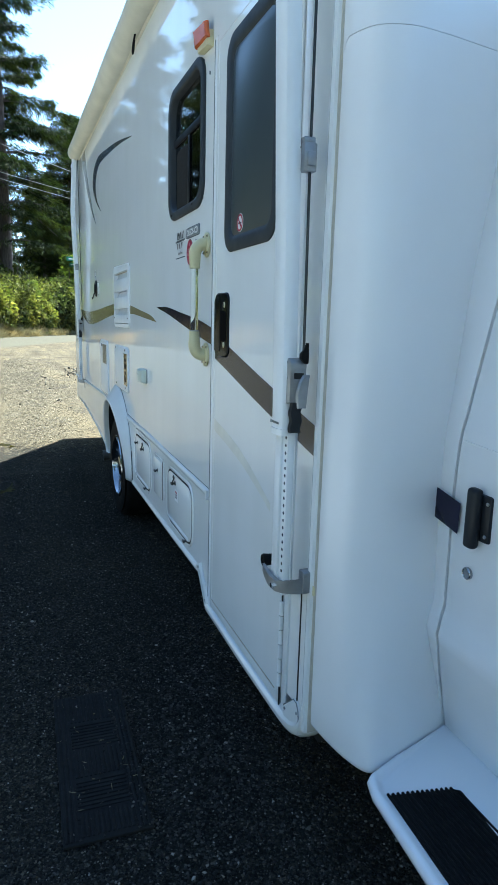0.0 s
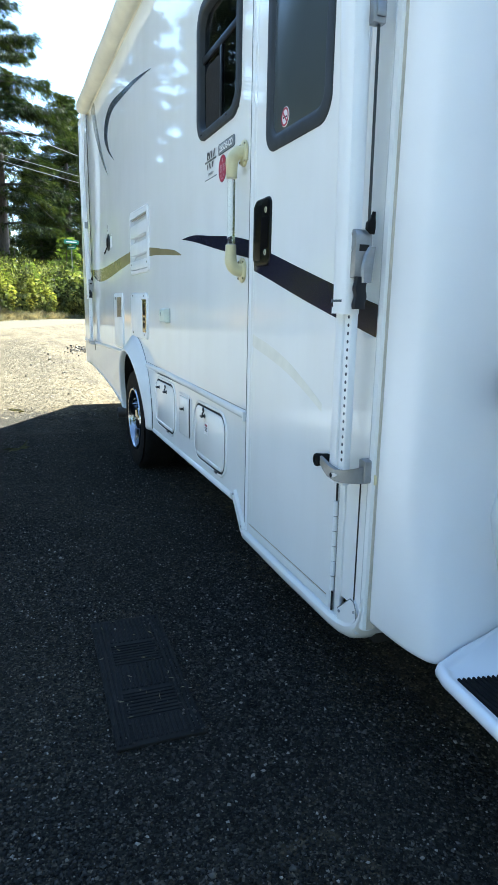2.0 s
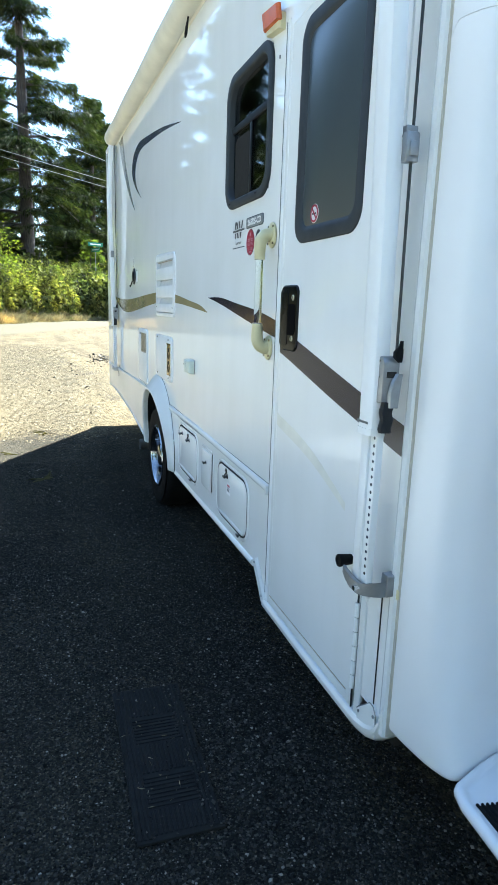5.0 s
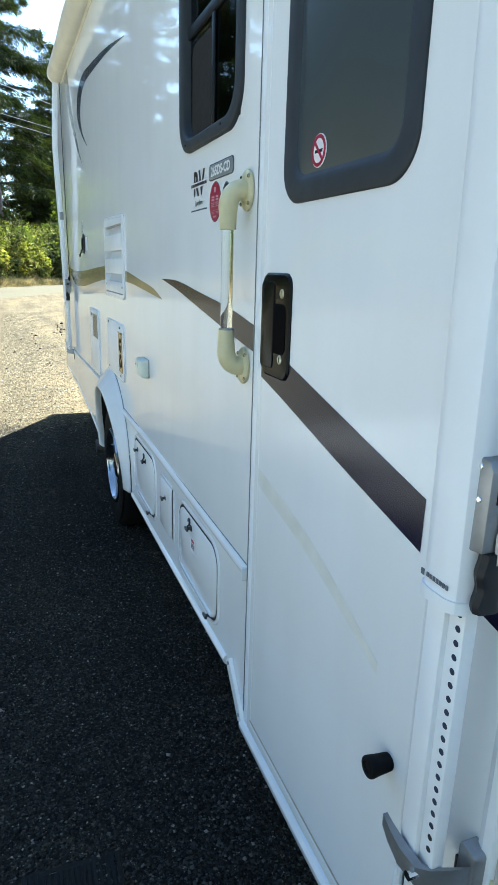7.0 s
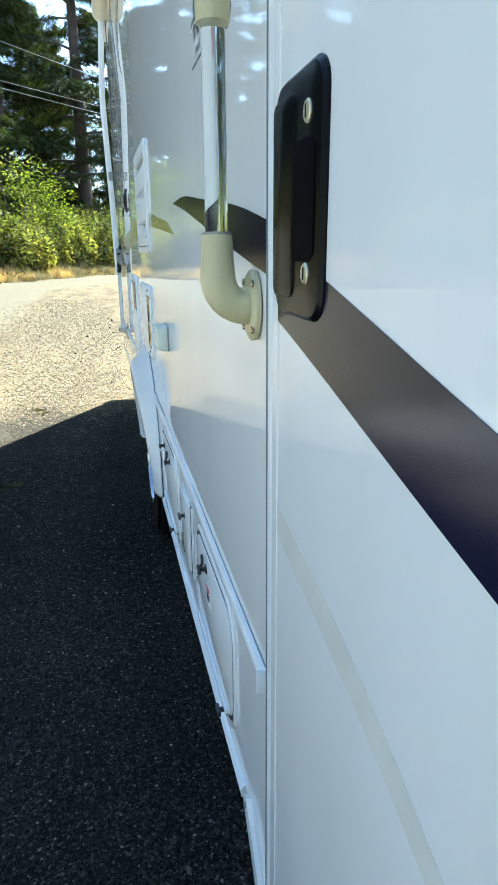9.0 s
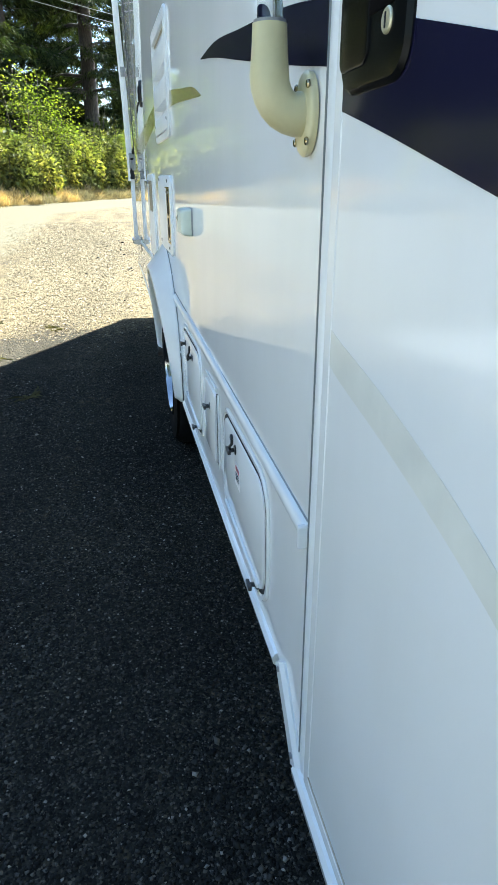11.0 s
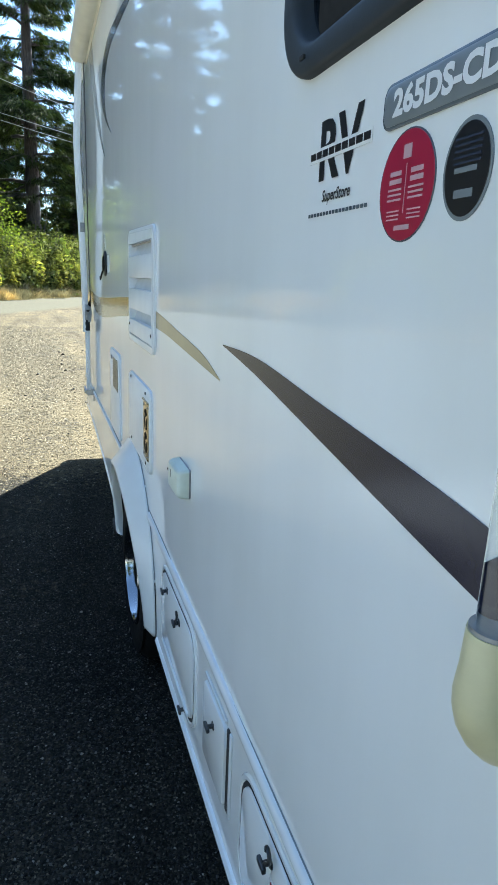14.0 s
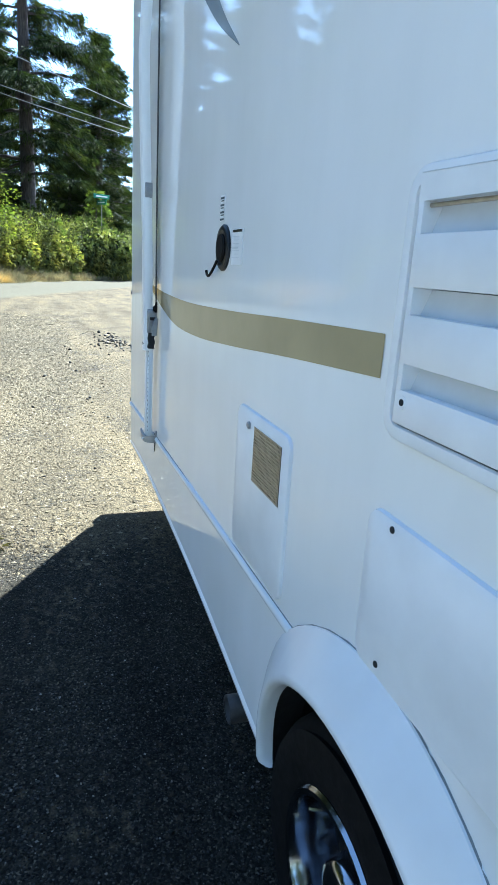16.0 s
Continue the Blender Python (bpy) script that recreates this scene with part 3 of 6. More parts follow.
def mouldings():
    def half_round(bm, path, w, d):
        rings = []
        for x, z in path:
            rings.append([(x, d * math.sin(math.pi * k / 8) + 0.0, z - w / 2 * math.cos(math.pi * k / 8)) for k in range(9)])
        loft(bm, rings, cap0=True, cap1=True, closed=False)

    bm = bmesh.new()
    half_round(bm, [(0.655, 0.680), (1.2, 0.693), (1.8, 0.705), (2.29, 0.704)], 0.030, 0.010)
    m1 = part("belt_moulding", bm, M["trim_white"], rv, "white half-round belt moulding")
    bm = bmesh.new()
    plate(bm, 0.653, 0.662, 0.659, 0.694, 0.0, 0.0145, 0.004, 0.003)
    part("end_cap", bm, M["trim_white"], m1)
    bm = bmesh.new()
    half_round(bm, [(2.96, 0.722), (3.6, 0.718), (4.6, 0.70), (X1 - 0.06, 0.69)], 0.026, 0.010)
    part("belt_moulding", bm, M["trim_white"], rv, "white half-round belt moulding")
    # thin grey line along the mouldings, their shadow put into colour
    for x0, x1, z0, z1 in ((0.656, 2.29, 0.699, 0.724), (2.96, 4.6, 0.737, 0.715)):
        bm = bmesh.new()
        prism(bm, [(x0, z0 - 0.0008), (x1, z1 - 0.0008), (x1, z1 + 0.0008), (x0, z0 + 0.0008)], 0.0, 0.002)
        part("sealant_line", bm, M["grey_vinyl"], m1)
    # vertical seams: corner seam by the front cap and joint strip beside the door
    bm = bmesh.new()
    loft(bm, [[(X0 + dx, y, z) for dx, y in ((0.016, -0.01), (0.014, 0.004), (0.004, 0.008), (-0.008, 0.006), (-0.014, -0.004), (-0.012, -0.02))] for z in (0.30, 0.34, 1.0, 2.0, 2.7)], cap0=True)
    part("corner_seam", bm, M["trim_white"], rv, "white sealed corner moulding")
    bm = bmesh.new()
    prism(bm, [(X0 - 0.017, 0.305), (X0 - 0.017, 2.7), (X0 - 0.0145, 2.7), (X0 - 0.0145, 0.305)], -0.02, 0.0015)
    part("seam_sealant", bm, M["sealant"], rv)
    bm = bmesh.new()
    loft(bm, [[(DX1 + 0.003 + 0.026 * k / 10, 0.0032 * math.sin(math.pi * k / 10) ** 0.7, z) for k in range(11)] for z in (0.27, DZ1)], cap0=True)
    part("joint_strip", bm, M["alu_white"], rv)
    for x in (DX1 - 0.0015, DX1 + 0.0305):
        bm = bmesh.new()
        prism(bm, [(x - 0.0006, 0.27), (x + 0.0006, 0.27), (x + 0.0006, DZ1), (x - 0.0006, DZ1)], -0.01, 0.0022)
        part("seam_gap", bm, M["grey_vinyl"], rv)
    # screw caps down the rear corner moulding
    for z in (0.711, 1.0, 1.287):
        bm = bmesh.new()
        disc(bm, X1 - 0.045, z, -0.004, 0.004, 0.009, 12, 0.002)
        part("screw_cap", bm, M["grey_ink"], rv)


mouldings()


def shell():
    """Roof, far side, rear, front bulkhead, floor: what closes the body."""
    bm = bmesh.new()
    loft(bm, [[(x, y, z) for y, z in ((-0.3, 2.90), (-0.3, 2.955), (-0.8, 3.0), (-1.6, 3.0), (YW + 0.02, 2.93), (YW + 0.02, 2.88))] for x in (X0, X1)], cap0=True)
    part("roof", bm, M["plastic_white"], rv)
    bm = bmesh.new()
    box(bm, X0, X1, YW, YW + 0.04, 0.36, 2.9)
    part("far_wall", bm, M["gelcoat"], rv)
    bm = bmesh.new()
    box(bm, X1 - 0.03, X1, YW + 0.04, -0.12, 0.40, 2.9)
    part("rear_wall", bm, M["gelcoat"], rv)
    bm = bmesh.new()
    box(bm, X0 - 0.02, X0 + 0.02, YW + 0.04, -0.28, 0.4, 2.9)
    part("bulkhead", bm, M["interior"], rv)
    bm = bmesh.new()
    box(bm, X0 + 0.02, X1 - 0.05, YW + 0.06, -0.06, 0.80, 0.84)
    part("floor_pan", bm, M["under"], rv)
    bm = bmesh.new()
    box(bm, 0.0, X1 - 0.1, YW + 0.3, -0.34, 0.42, 0.79)
    for x in (0.2, 1.2, 3.6, 4.6):
        box(bm, x, x + 0.12, YW + 0.1, -0.08, 0.62, 0.79)
    part("chassis", bm, M["under"], rv)
    bm = bmesh.new()
    box(bm, X0 + 0.02, X0 + 0.06, YW + 0.1, -0.05, 0.24, 0.8)
    box(bm, 0.0, 0.62, -0.45, -0.42, 0.24, 0.8)
    part("step_well", bm, M["under"], rv)
    # unseen pieces added behind the rear wall to shape the ground shadow
    bm = bmesh.new()
    bevel_box(bm, X1 - 0.03, X1 + 0.46, YW + 0.10, -0.10, 0.62, 2.84, 0.06, 3)
    part("rear_cap", bm, M["gelcoat"], rv, "unseen white block behind the rear wall, sized to shape the shadow")
    bm = bmesh.new()
    bevel_box(bm, X1 - 0.1, X1 + 0.48, YW + 0.12, -0.11, 0.50, 0.615, 0.02)
    part("rear_bumper", bm, M["plastic_white"], rv, "unseen white bar under the rear block, sized to shape the shadow")
    bm = bmesh.new()
    for r in (0.040, 0.034):
        tube(bm, [(3.10, -0.55, 0.36), (3.24, -0.42, 0.31), (3.29, -0.30, 0.275), (3.305, -0.15, 0.262), (3.315, 0.012, 0.256)], r, 16, caps=False)
    loft(bm, [[(3.315 + r * math.cos(2 * math.pi * k / 16), 0.012, 0.256 + r * math.sin(2 * math.pi * k / 16)) for k in range(16)] for r in (0.040, 0.034)], cap1=False)
    pipe = part("exhaust_pipe", bm, M["sooty_steel"], rv, "dull grey exhaust tailpipe")
    bm = bmesh.new()
    bevel_box(bm, 3.335, 3.375, -0.055, -0.045, 0.27, 0.42, 0.004)
    part("hanger", bm, M["steel"], pipe)


shell()


def wheel_flare():
    """Moulded arch: a broad band that rises from the wall to a rounded lip at the opening, highest over the axle."""
    bm = bmesh.new()
    rings = []
    n = 34
    FR = 0.398

    def section(a):
        ca, sa = math.cos(a), math.sin(a)
        s = max(0.0, sa)
        rout = 0.455 + (0.047 if ca > 0 else 0.047 + 0.020 * ca) * min(1.0, s * 1.5) + (0.018 * (1 - min(1.0, s * 1.5)) if ca < 0 else 0.0)
        k = 0.030 + 0.045 * s ** 1.2
        return ca, sa, ((rout, 0.0), (rout - 0.001, 0.007), (rout - 0.010, 0.0125), (FR + 0.022, k - 0.003), (FR + 0.010, k), (FR + 0.002, k - 0.004), (FR - 0.002, k - 0.016), (FR - 0.003, k - 0.036))

    for i in range(n + 1):
        ca, sa, prof = section(math.pi * (1 - i / n))
        rings.append([(AX + r * ca, y, AZ + r * sa) for r, y in prof])
    first, last = rings[0], rings[-1]
    down = [[(x + dx * (1 if j < 4 else 0.4), y * f, z - dz) for j, (x, y, z) in enumerate(first)] for dx, dz, f in ((0.045, 0.030, 0.4), (0.018, 0.022, 0.85), (0.004, 0.008, 1.0))]
    up = [[(x - dx * (1 if j < 4 else 0.4), y * f, z - dz) for j, (x, y, z) in enumerate(last)] for dx, dz, f in ((0.004, 0.008, 1.0), (0.018, 0.02, 0.85), (0.035, 0.026, 0.4))]
    loft(bm, down + rings + up, cap0=True, cap1=True, closed=False)
    fl = part("wheel_flare", bm, M["trim_white"], rv, "white moulded wheel arch flare", 50)
    bm = bmesh.new()
    liner = []
    for i in range(n + 3):
        ca, sa, prof = section(math.pi * (1 - (i - 1) / n))
        liner.append([(AX + r * ca, y, AZ + r * sa) for r, y in ((FR - 0.002, prof[-1][1] + 0.002), (FR + 0.004, prof[-1][1] - 0.006), (FR + 0.02, -0.08))])
    loft(bm, liner, cap0=False, cap1=False, closed=False)
    part("arch_liner", bm, M["under"], fl, "dark wheel arch liner")
    # open joint between the flare and the skirt, and the sealed joint above it
    for a0, a1, w, name in ((183, 160, 0.0024, "open_joint"), (159, 12, 0.0009, "sealed_joint")):
        bm = bmesh.new()
        strip = []
        for i in range(19):
            ca, sa, prof = section(radians(a0 + (a1 - a0) * i / 18))
            r = prof[0][0]
            strip.append([(AX + q * ca, y, AZ + q * sa) for q, y in ((r - 0.002, 0.0), (r - 0.002, 0.0032), (r + w, 0.0032), (r + w, 0.0))])
        loft(bm, strip, cap0=True)
        part(name, bm, M["gap" if name == "open_joint" else "grey_vinyl"], fl)
    return fl


flare = wheel_flare()


def wheel_well():
    bm = bmesh.new()
    pts = [(AX + (AR + 0.0) * math.cos(radians(a)), AZ + AR * math.sin(radians(a))) for a in range(-8, 189, 14)]
    loft(bm, [[(x, y, z) for x, z in pts] for y in (-0.03, -0.75)], cap0=False, cap1=False, closed=False)
    prism(bm, pts, -0.77, -0.75)
    part("wheel_well", bm, M["under"], rv)


wheel_well()


def wheel(cx, cz, y_face, depth=0.22):
    """A truck tyre on a dished chrome rim with hand holes and a hub."""
    R, r0 = 0.332, 0.195
    yf = y_face
    bm = bmesh.new()
    prof = [(r0 - 0.012, yf - 0.02), (r0, yf - 0.008), (r0 + 0.02, yf - 0.002), (r0 + 0.06, yf + 0.004), (r0 + 0.09, yf), (r0 + 0.11, yf - 0.003), (R - 0.03, yf - 0.014),
            (R - 0.012, yf - 0.022), (R - 0.004, yf - 0.034), (R, yf - 0.05), (R, yf - depth + 0.05), (R - 0.012, yf - depth + 0.02), (r0 + 0.05, yf - depth), (r0, yf - depth + 0.02)]
    lathe_y(bm, cx, cz, prof, 56)
    ty = part("wheel", bm, M["rubber"], rv, "rear dual wheel with chrome dish", 40)
    bm = bmesh.new()
    dish = [(r0 + 0.006, yf - 0.012), (r0 + 0.010, yf - 0.003), (r0 + 0.004, yf + 0.004), (r0 - 0.008, yf + 0.002), (r0 - 0.014, yf - 0.012), (r0 - 0.018, yf - 0.06), (r0 - 0.024, yf - 0.11), (r0 - 0.045, yf - 0.128),
            (0.105, yf - 0.12), (0.09, yf - 0.115), (0.083, yf - 0.10), (0.079, yf - 0.06), (0.075, yf - 0.03), (0.067, yf - 0.018), (0.05, yf - 0.012), (0.0005, yf - 0.010)]
    lathe_y(bm, cx, cz, dish, 56)
    rim = part("rim", bm, M["chrome"], ty, "dished chrome wheel liner", 40)
    # hand holes are dark discs, the shade of the openings put into colour
    for k in range(8):
        a = 2 * math.pi * (k + 0.5) / 8
        bm = bmesh.new()
        x, z = cx + 0.135 * math.cos(a), cz + 0.135 * math.sin(a)
        disc(bm, x, z, yf - 0.125, yf - 0.1135, 0.02, 14, 0.002)
        part("hand_hole", bm, M["gap"], ty)
    for k in range(8):
        a = 2 * math.pi * k / 8
        bm = bmesh.new()
        x, z = cx + 0.098 * math.cos(a), cz + 0.098 * math.sin(a)
        lathe_y(bm, x, z, [(0.013, yf - 0.118), (0.013, yf - 0.098), (0.010, yf - 0.092), (0.0005, yf - 0.091)], 6)
        part("lug_nut", bm, M["chrome"], ty)
    bm = bmesh.new()
    tube(bm, [(cx + 0.12, yf - 0.11, cz + 0.06), (cx + 0.135, yf - 0.06, cz + 0.07), (cx + 0.15, yf - 0.02, cz + 0.075)], 0.006, 8)
    part("valve_stem", bm, M["chrome"], ty)
    bm = bmesh.new()
    lathe_y(bm, cx, cz, [(r0, yf - 0.30), (r0 + 0.1, yf - 0.285), (R - 0.02, yf - 0.31), (R, yf - 0.34), (R, yf - 0.44), (R - 0.02, yf - 0.47), (0.01, yf - 0.48)], 40)
    part("inner_tyre", bm, M["rubber"], rv)


wheel(2.686, 0.318, 0.008)


# ---------------------------------------------------------------- entry door
def bent_plate(bm, pts, y0, y1, bev=0.003):
    """A flat shape of any convex outline with an eased outer edge."""
    c = Vector((sum(p[0] for p in pts) / len(pts), sum(p[1] for p in pts) / len(pts)))

    def ring(d, y):
        out = []
        for x, z in pts:
            v = Vector((x, z)) - c
            v -= v.normalized() * d
            out.append((c.x + v.x, y, c.y + v.y))
        return out

    loft(bm, [ring(0, y0), ring(0, y1 - bev), ring(bev, y1)], cap0=True)


def soft_frame(bm, x0, x1, z0, z1, r, profile):
    """A rounded frame whose section is given as (inset, height) pairs from its outer edge inwards."""
    loft(bm, [[(x, y, z) for x, z in round_rect(x0 + d, x1 - d, z0 + d, z1 - d, max(r - d * 0.55, 0.012), 10)] for d, y in profile], cap1=False)


def bars(parent, spots, mat, y0, y1, name="print_bar"):
    """Small plain bars that stand for small print."""
    for x0, x1, z0, z1 in spots:
        bm = bmesh.new()
        box(bm, x0, x1, y0, y1, z0, z1)
        part(name, bm, mat, parent)


# near-black that puts the shade of recesses into flat plates
M["recess_shade"] = surface("recess_shade_black", (0.003, 0.003, 0.0035), 0.7, vary=0.1, spec=0.03)
M["lock_metal"] = surface("pale_brass_lock", (0.60, 0.55, 0.38), 0.35, 0.5, vary=0.15, scale=60)


def entry_door():
    gx0, gx1, gz0, gz1 = 0.147, 0.486, 1.513, 2.045
    bm = bmesh.new()
    t0, t1 = -0.035, 0.004

    def rect(x0, x1, z0, z1, y):
        return [(x0, y, z0), (x1, y, z0), (x1, y, z1), (x0, y, z1)]

    ox = (0.004, DX1 - 0.004, DZ0 + 0.004, DZ1 - 0.004)
    ix = (gx0, gx1, gz0, gz1)
    loft(bm, [rect(*ox, t0), rect(*ox, t1), rect(*ix, t1), rect(*ix, t0), rect(*ox, t0)], cap1=False)
    bmesh.ops.remove_doubles(bm, verts=bm.verts, dist=1e-5)
    door = part("entry_door", bm, M["door_white"], rv, "closed white entry door with a tinted window")
    # raised edge trim round the door leaf
    bm = bmesh.new()
    frame_ring(bm, 0.006, DX1 - 0.006, DZ0 + 0.006, DZ1 - 0.006, 0.02, 0.003, 0.0052, 0.012, 0.001)
    part("door_edge", bm, M["door_white"], door)
    bm = bmesh.new()
    prism(bm, [(0.03, DZ0 + 0.034), (0.60, DZ0 + 0.034), (0.60, DZ0 + 0.0365), (0.03, DZ0 + 0.0365)], 0.004, 0.0055)
    part("kick_line", bm, M["mesh_metal"], door)
    # window
    bm = bmesh.new()
    soft_frame(bm, 0.115, 0.516, 1.4845, 2.080, 0.062, ((0.0, -0.01), (0.0, 0.006), (0.0015, 0.008), (0.004, 0.009), (0.028, 0.009), (0.034, 0.0082), (0.039, 0.006), (0.043, 0.003), (0.047, 0.0005), (0.052, -0.001), (0.056, -0.01)))
    fr = part("window_frame", bm, M["window_rubber"], door, "black rounded window frame", 70)
    bm = bmesh.new()
    plate(bm, 0.150, 0.483, 1.516, 2.042, -0.006, 0.002, 0.04, 0.001)
    part("window_pane", bm, M["hazy_glass"], door, "dark hazy tinted pane").visible_shadow = False
    bm = bmesh.new()
    plate(bm, 0.139, 0.496, 1.502, 2.053, -0.030, -0.022, 0.03, 0.002)
    part("window_blind", bm, M["shade"], door, "grey closed blind behind the pane")
    # round no-smoking sticker: white disc, red ring and slash, black cigarette
    sx, sz, sy = 0.390, 1.559, 0.002
    bm = bmesh.new()
    disc(bm, sx, sz, sy, sy + 0.0012, 0.0255, 28, 0.0003, 1.0)
    st = part("no_smoking_sticker", bm, M["white_ink"], door, "round white no-smoking sticker with a red ring")
    bm = bmesh.new()
    ring = [[(sx + r * math.cos(a), y, sz + r * math.sin(a)) for a in [2 * math.pi * k / 32 for k in range(32)]] for r, y in ((0.0238, sy + 0.001), (0.0238, sy + 0.002), (0.0185, sy + 0.002), (0.0185, sy + 0.001))]
    loft(bm, ring, cap1=False)
    part("red_ring", bm, M["red_ink"], st)
    bm = bmesh.new()
    prism(bm, [(sx - 0.013, sz - 0.003), (sx + 0.012, sz - 0.003), (sx + 0.012, sz + 0.0015), (sx - 0.013, sz + 0.0015)], sy + 0.001, sy + 0.0018)
    part("cigarette", bm, M["black_ink"], st)
    bm = bmesh.new()
    prism(bm, [(sx - 0.0155, sz - 0.0125), (sx - 0.0125, sz - 0.0155), (sx + 0.0155, sz + 0.0125), (sx + 0.0125, sz + 0.0155)], sy + 0.001, sy + 0.0024)
    part("red_slash", bm, M["red_ink"], st)
    # recessed paddle handle with two key locks
    bm = bmesh.new()
    hx0, hx1, hz0, hz1 = 0.462, 0.595, 1.169, 1.368

    def hring(d, y, k=0.0):
        return [(x, y, z + k * (x - hx0)) for x, z in round_rect(hx0 + d, hx1 - d, hz0 + d, hz1 - d, max(0.026 - d, 0.008))]

    loft(bm, [hring(0, 0.003), hring(0.0, 0.006), hring(0.004, 0.0095), hring(0.016, 0.0115), hring(0.03, 0.0110)], cap0=True)
    h = part("door_handle", bm, M["gloss_black"], door, "black recessed paddle latch with two key locks")
    # raised black plate; the hollow's shade is put into its colour
    bm = bmesh.new()
    plate(bm, 0.474, 0.540, 1.218, 1.312, 0.0105, 0.0122, 0.012, 0.0006)
    part("finger_well", bm, M["recess_shade"], h)
    bm = bmesh.new()
    plate(bm, 0.527, 0.588, 1.186, 1.352, 0.009, 0.0132, 0.010, 0.002)
    part("paddle", bm, M["gloss_black"], h)
    for z, mat in ((1.3305, "lock_metal"), (1.2085, "lock_metal")):
        bm = bmesh.new()
        disc(bm, 0.4925, z, 0.010, 0.0132, 0.0088, 20, 0.0012)
        lk = part("key_lock", bm, M[mat], h)
        bm = bmesh.new()
        box(bm, 0.4918, 0.4932, 0.0132, 0.0140, z - 0.005, z + 0.005)
        part("key_slot", bm, M["gap"], lk)
    # rubber door bumper
    bm = bmesh.new()
    lathe_y(bm, 0.048, 0.672, [(0.011, 0.003), (0.0135, 0.006), (0.0150, 0.025), (0.0168, 0.039), (0.0158, 0.0425), (0.010, 0.043), (0.009, 0.040), (0.0005, 0.040)], 20)
    part("rubber_bumper", bm, M["rubber"], door)
    # piano hinge leaves along the front edge
    # dark core tube puts the shade between the knuckles into colour
    bm = bmesh.new()
    tube(bm, [(-0.004, 0.0055, 0.278), (-0.004, 0.0055, 0.655)], 0.0026, 8)
    part("hinge_pin", bm, M["gap"], door)
    for k in range(6):
        z = 0.335 + 0.0405 * k
        bm = bmesh.new()
        tube(bm, [(-0.004, 0.006, z), (-0.004, 0.006, z + 0.0375)], 0.007, 10)
        part("hinge_knuckle", bm, M["alu_white"], door)
    bm = bmesh.new()
    prism(bm, [(-0.014, DZ0), (-0.010, DZ0), (-0.010, DZ1), (-0.014, DZ1)], 0.0, 0.002)
    part("hinge_gap", bm, M["gap"], door)
    bm = bmesh.new()
    plate(bm, -0.042, -0.016, 0.275, DZ1, 0.0, 0.006, 0.004, 0.002)
    part("hinge_cover", bm, M["alu_white"], door)
    # yellowed trace of an older stripe
    bm = bmesh.new()
    ribbon(bm, [(0.610, 0.965), (0.57, 0.955), (0.45, 0.932), (0.32, 0.897), (0.2, 0.85), (0.10, 0.805)], [(0.610, 0.929), (0.57, 0.916), (0.45, 0.893), (0.32, 0.862), (0.2, 0.822), (0.10, 0.784)], 0.0041, 0.0045)
    part("glue_trace", bm, M["ghost"], door, "yellowed trace of an old stripe")
    return door


door = entry_door()


# ---------------------------------------------------------------- side window
def side_window():
    bm = bmesh.new()
    soft_frame(bm, WX0, WX1, WZ0, WZ1, 0.085, ((0.0, -0.03), (0.0, 0.007), (0.0015, 0.010), (0.005, 0.0115), (0.026, 0.0115), (0.030, 0.0105), (0.0325, 0.007), (0.034, 0.001), (0.037, -0.012), (0.042, -0.03)))
    w = part("side_window", bm, M["window_rubber"], rv, "dark tinted sliding window in a black frame", 70)
    zc = 1.955
    bm = bmesh.new()
    plate(bm, WX0 + 0.03, WX1 - 0.03, WZ0 + 0.03, WZ1 - 0.03, -0.018, -0.012, 0.05, 0.001)
    part("window_pane", bm, M["glass"], w, "dark tinted glass", 8).visible_shadow = False
    bm = bmesh.new()
    bevel_box(bm, WX0 + 0.034, WX1 - 0.034, -0.0115, -0.004, zc - 0.013, zc + 0.013, 0.003)
    part("crossbar", bm, M["black_plastic"], w)
    bm = bmesh.new()
    bevel_box(bm, WX0 + 0.226, WX0 + 0.244, -0.0115, -0.005, WZ0 + 0.034, zc - 0.013, 0.003)
    part("mullion", bm, M["black_plastic"], w)
    bm = bmesh.new()
    plate(bm, WX0 + 0.246, WX1 - 0.062, WZ0 + 0.036, zc - 0.034, -0.0115, -0.009, 0.03, 0.001)
    part("insect_screen", bm, M["insect_screen"], w, "dark woven insect screen", 8)
    for x in (WX0 + 0.1, WX0 + 0.39):
        bm = bmesh.new()
        bevel_box(bm, x, x + 0.012, 0.016, 0.0195, WZ0 + 0.014, WZ0 + 0.019, 0.001)
        part("drain_slot", bm, M["gap"], w)


side_window()


# ---------------------------------------------------------------- compartments in the skirt
M["dark_steel"] = surface("dark_worn_steel", (0.06, 0.063, 0.066), 0.35, 0.7, vary=0.3, scale=40)


def twist_latch(parent, x, z, hook=False):
    bm = bmesh.new()
    disc(bm, x, z, 0.004, 0.009, 0.011, 14, 0.002)
    tube(bm, [(x, 0.008, z), (x, 0.020, z)], 0.005, 8)
    bevel_box(bm, x - 0.014, x + 0.014, 0.018, 0.025, z - 0.005, z + 0.005, 0.002)
    part("thumb_latch", bm, M["dark_steel"], parent)
    if hook:
        bm = bmesh.new()
        path = [(x - 0.010 - 0.011 * math.cos(a), 0.014 + 0.004 * i / 6, z + 0.026 + 0.010 * math.sin(a)) for i, a in enumerate([radians(200 - 38 * k) for k in range(7)])]
        path += [(x - 0.010, 0.02, z + 0.012), (x - 0.003, 0.016, z)]
        tube(bm, spline(path, 4), 0.0032, 8)
        part("wire_hook", bm, M["dark_steel"], parent)


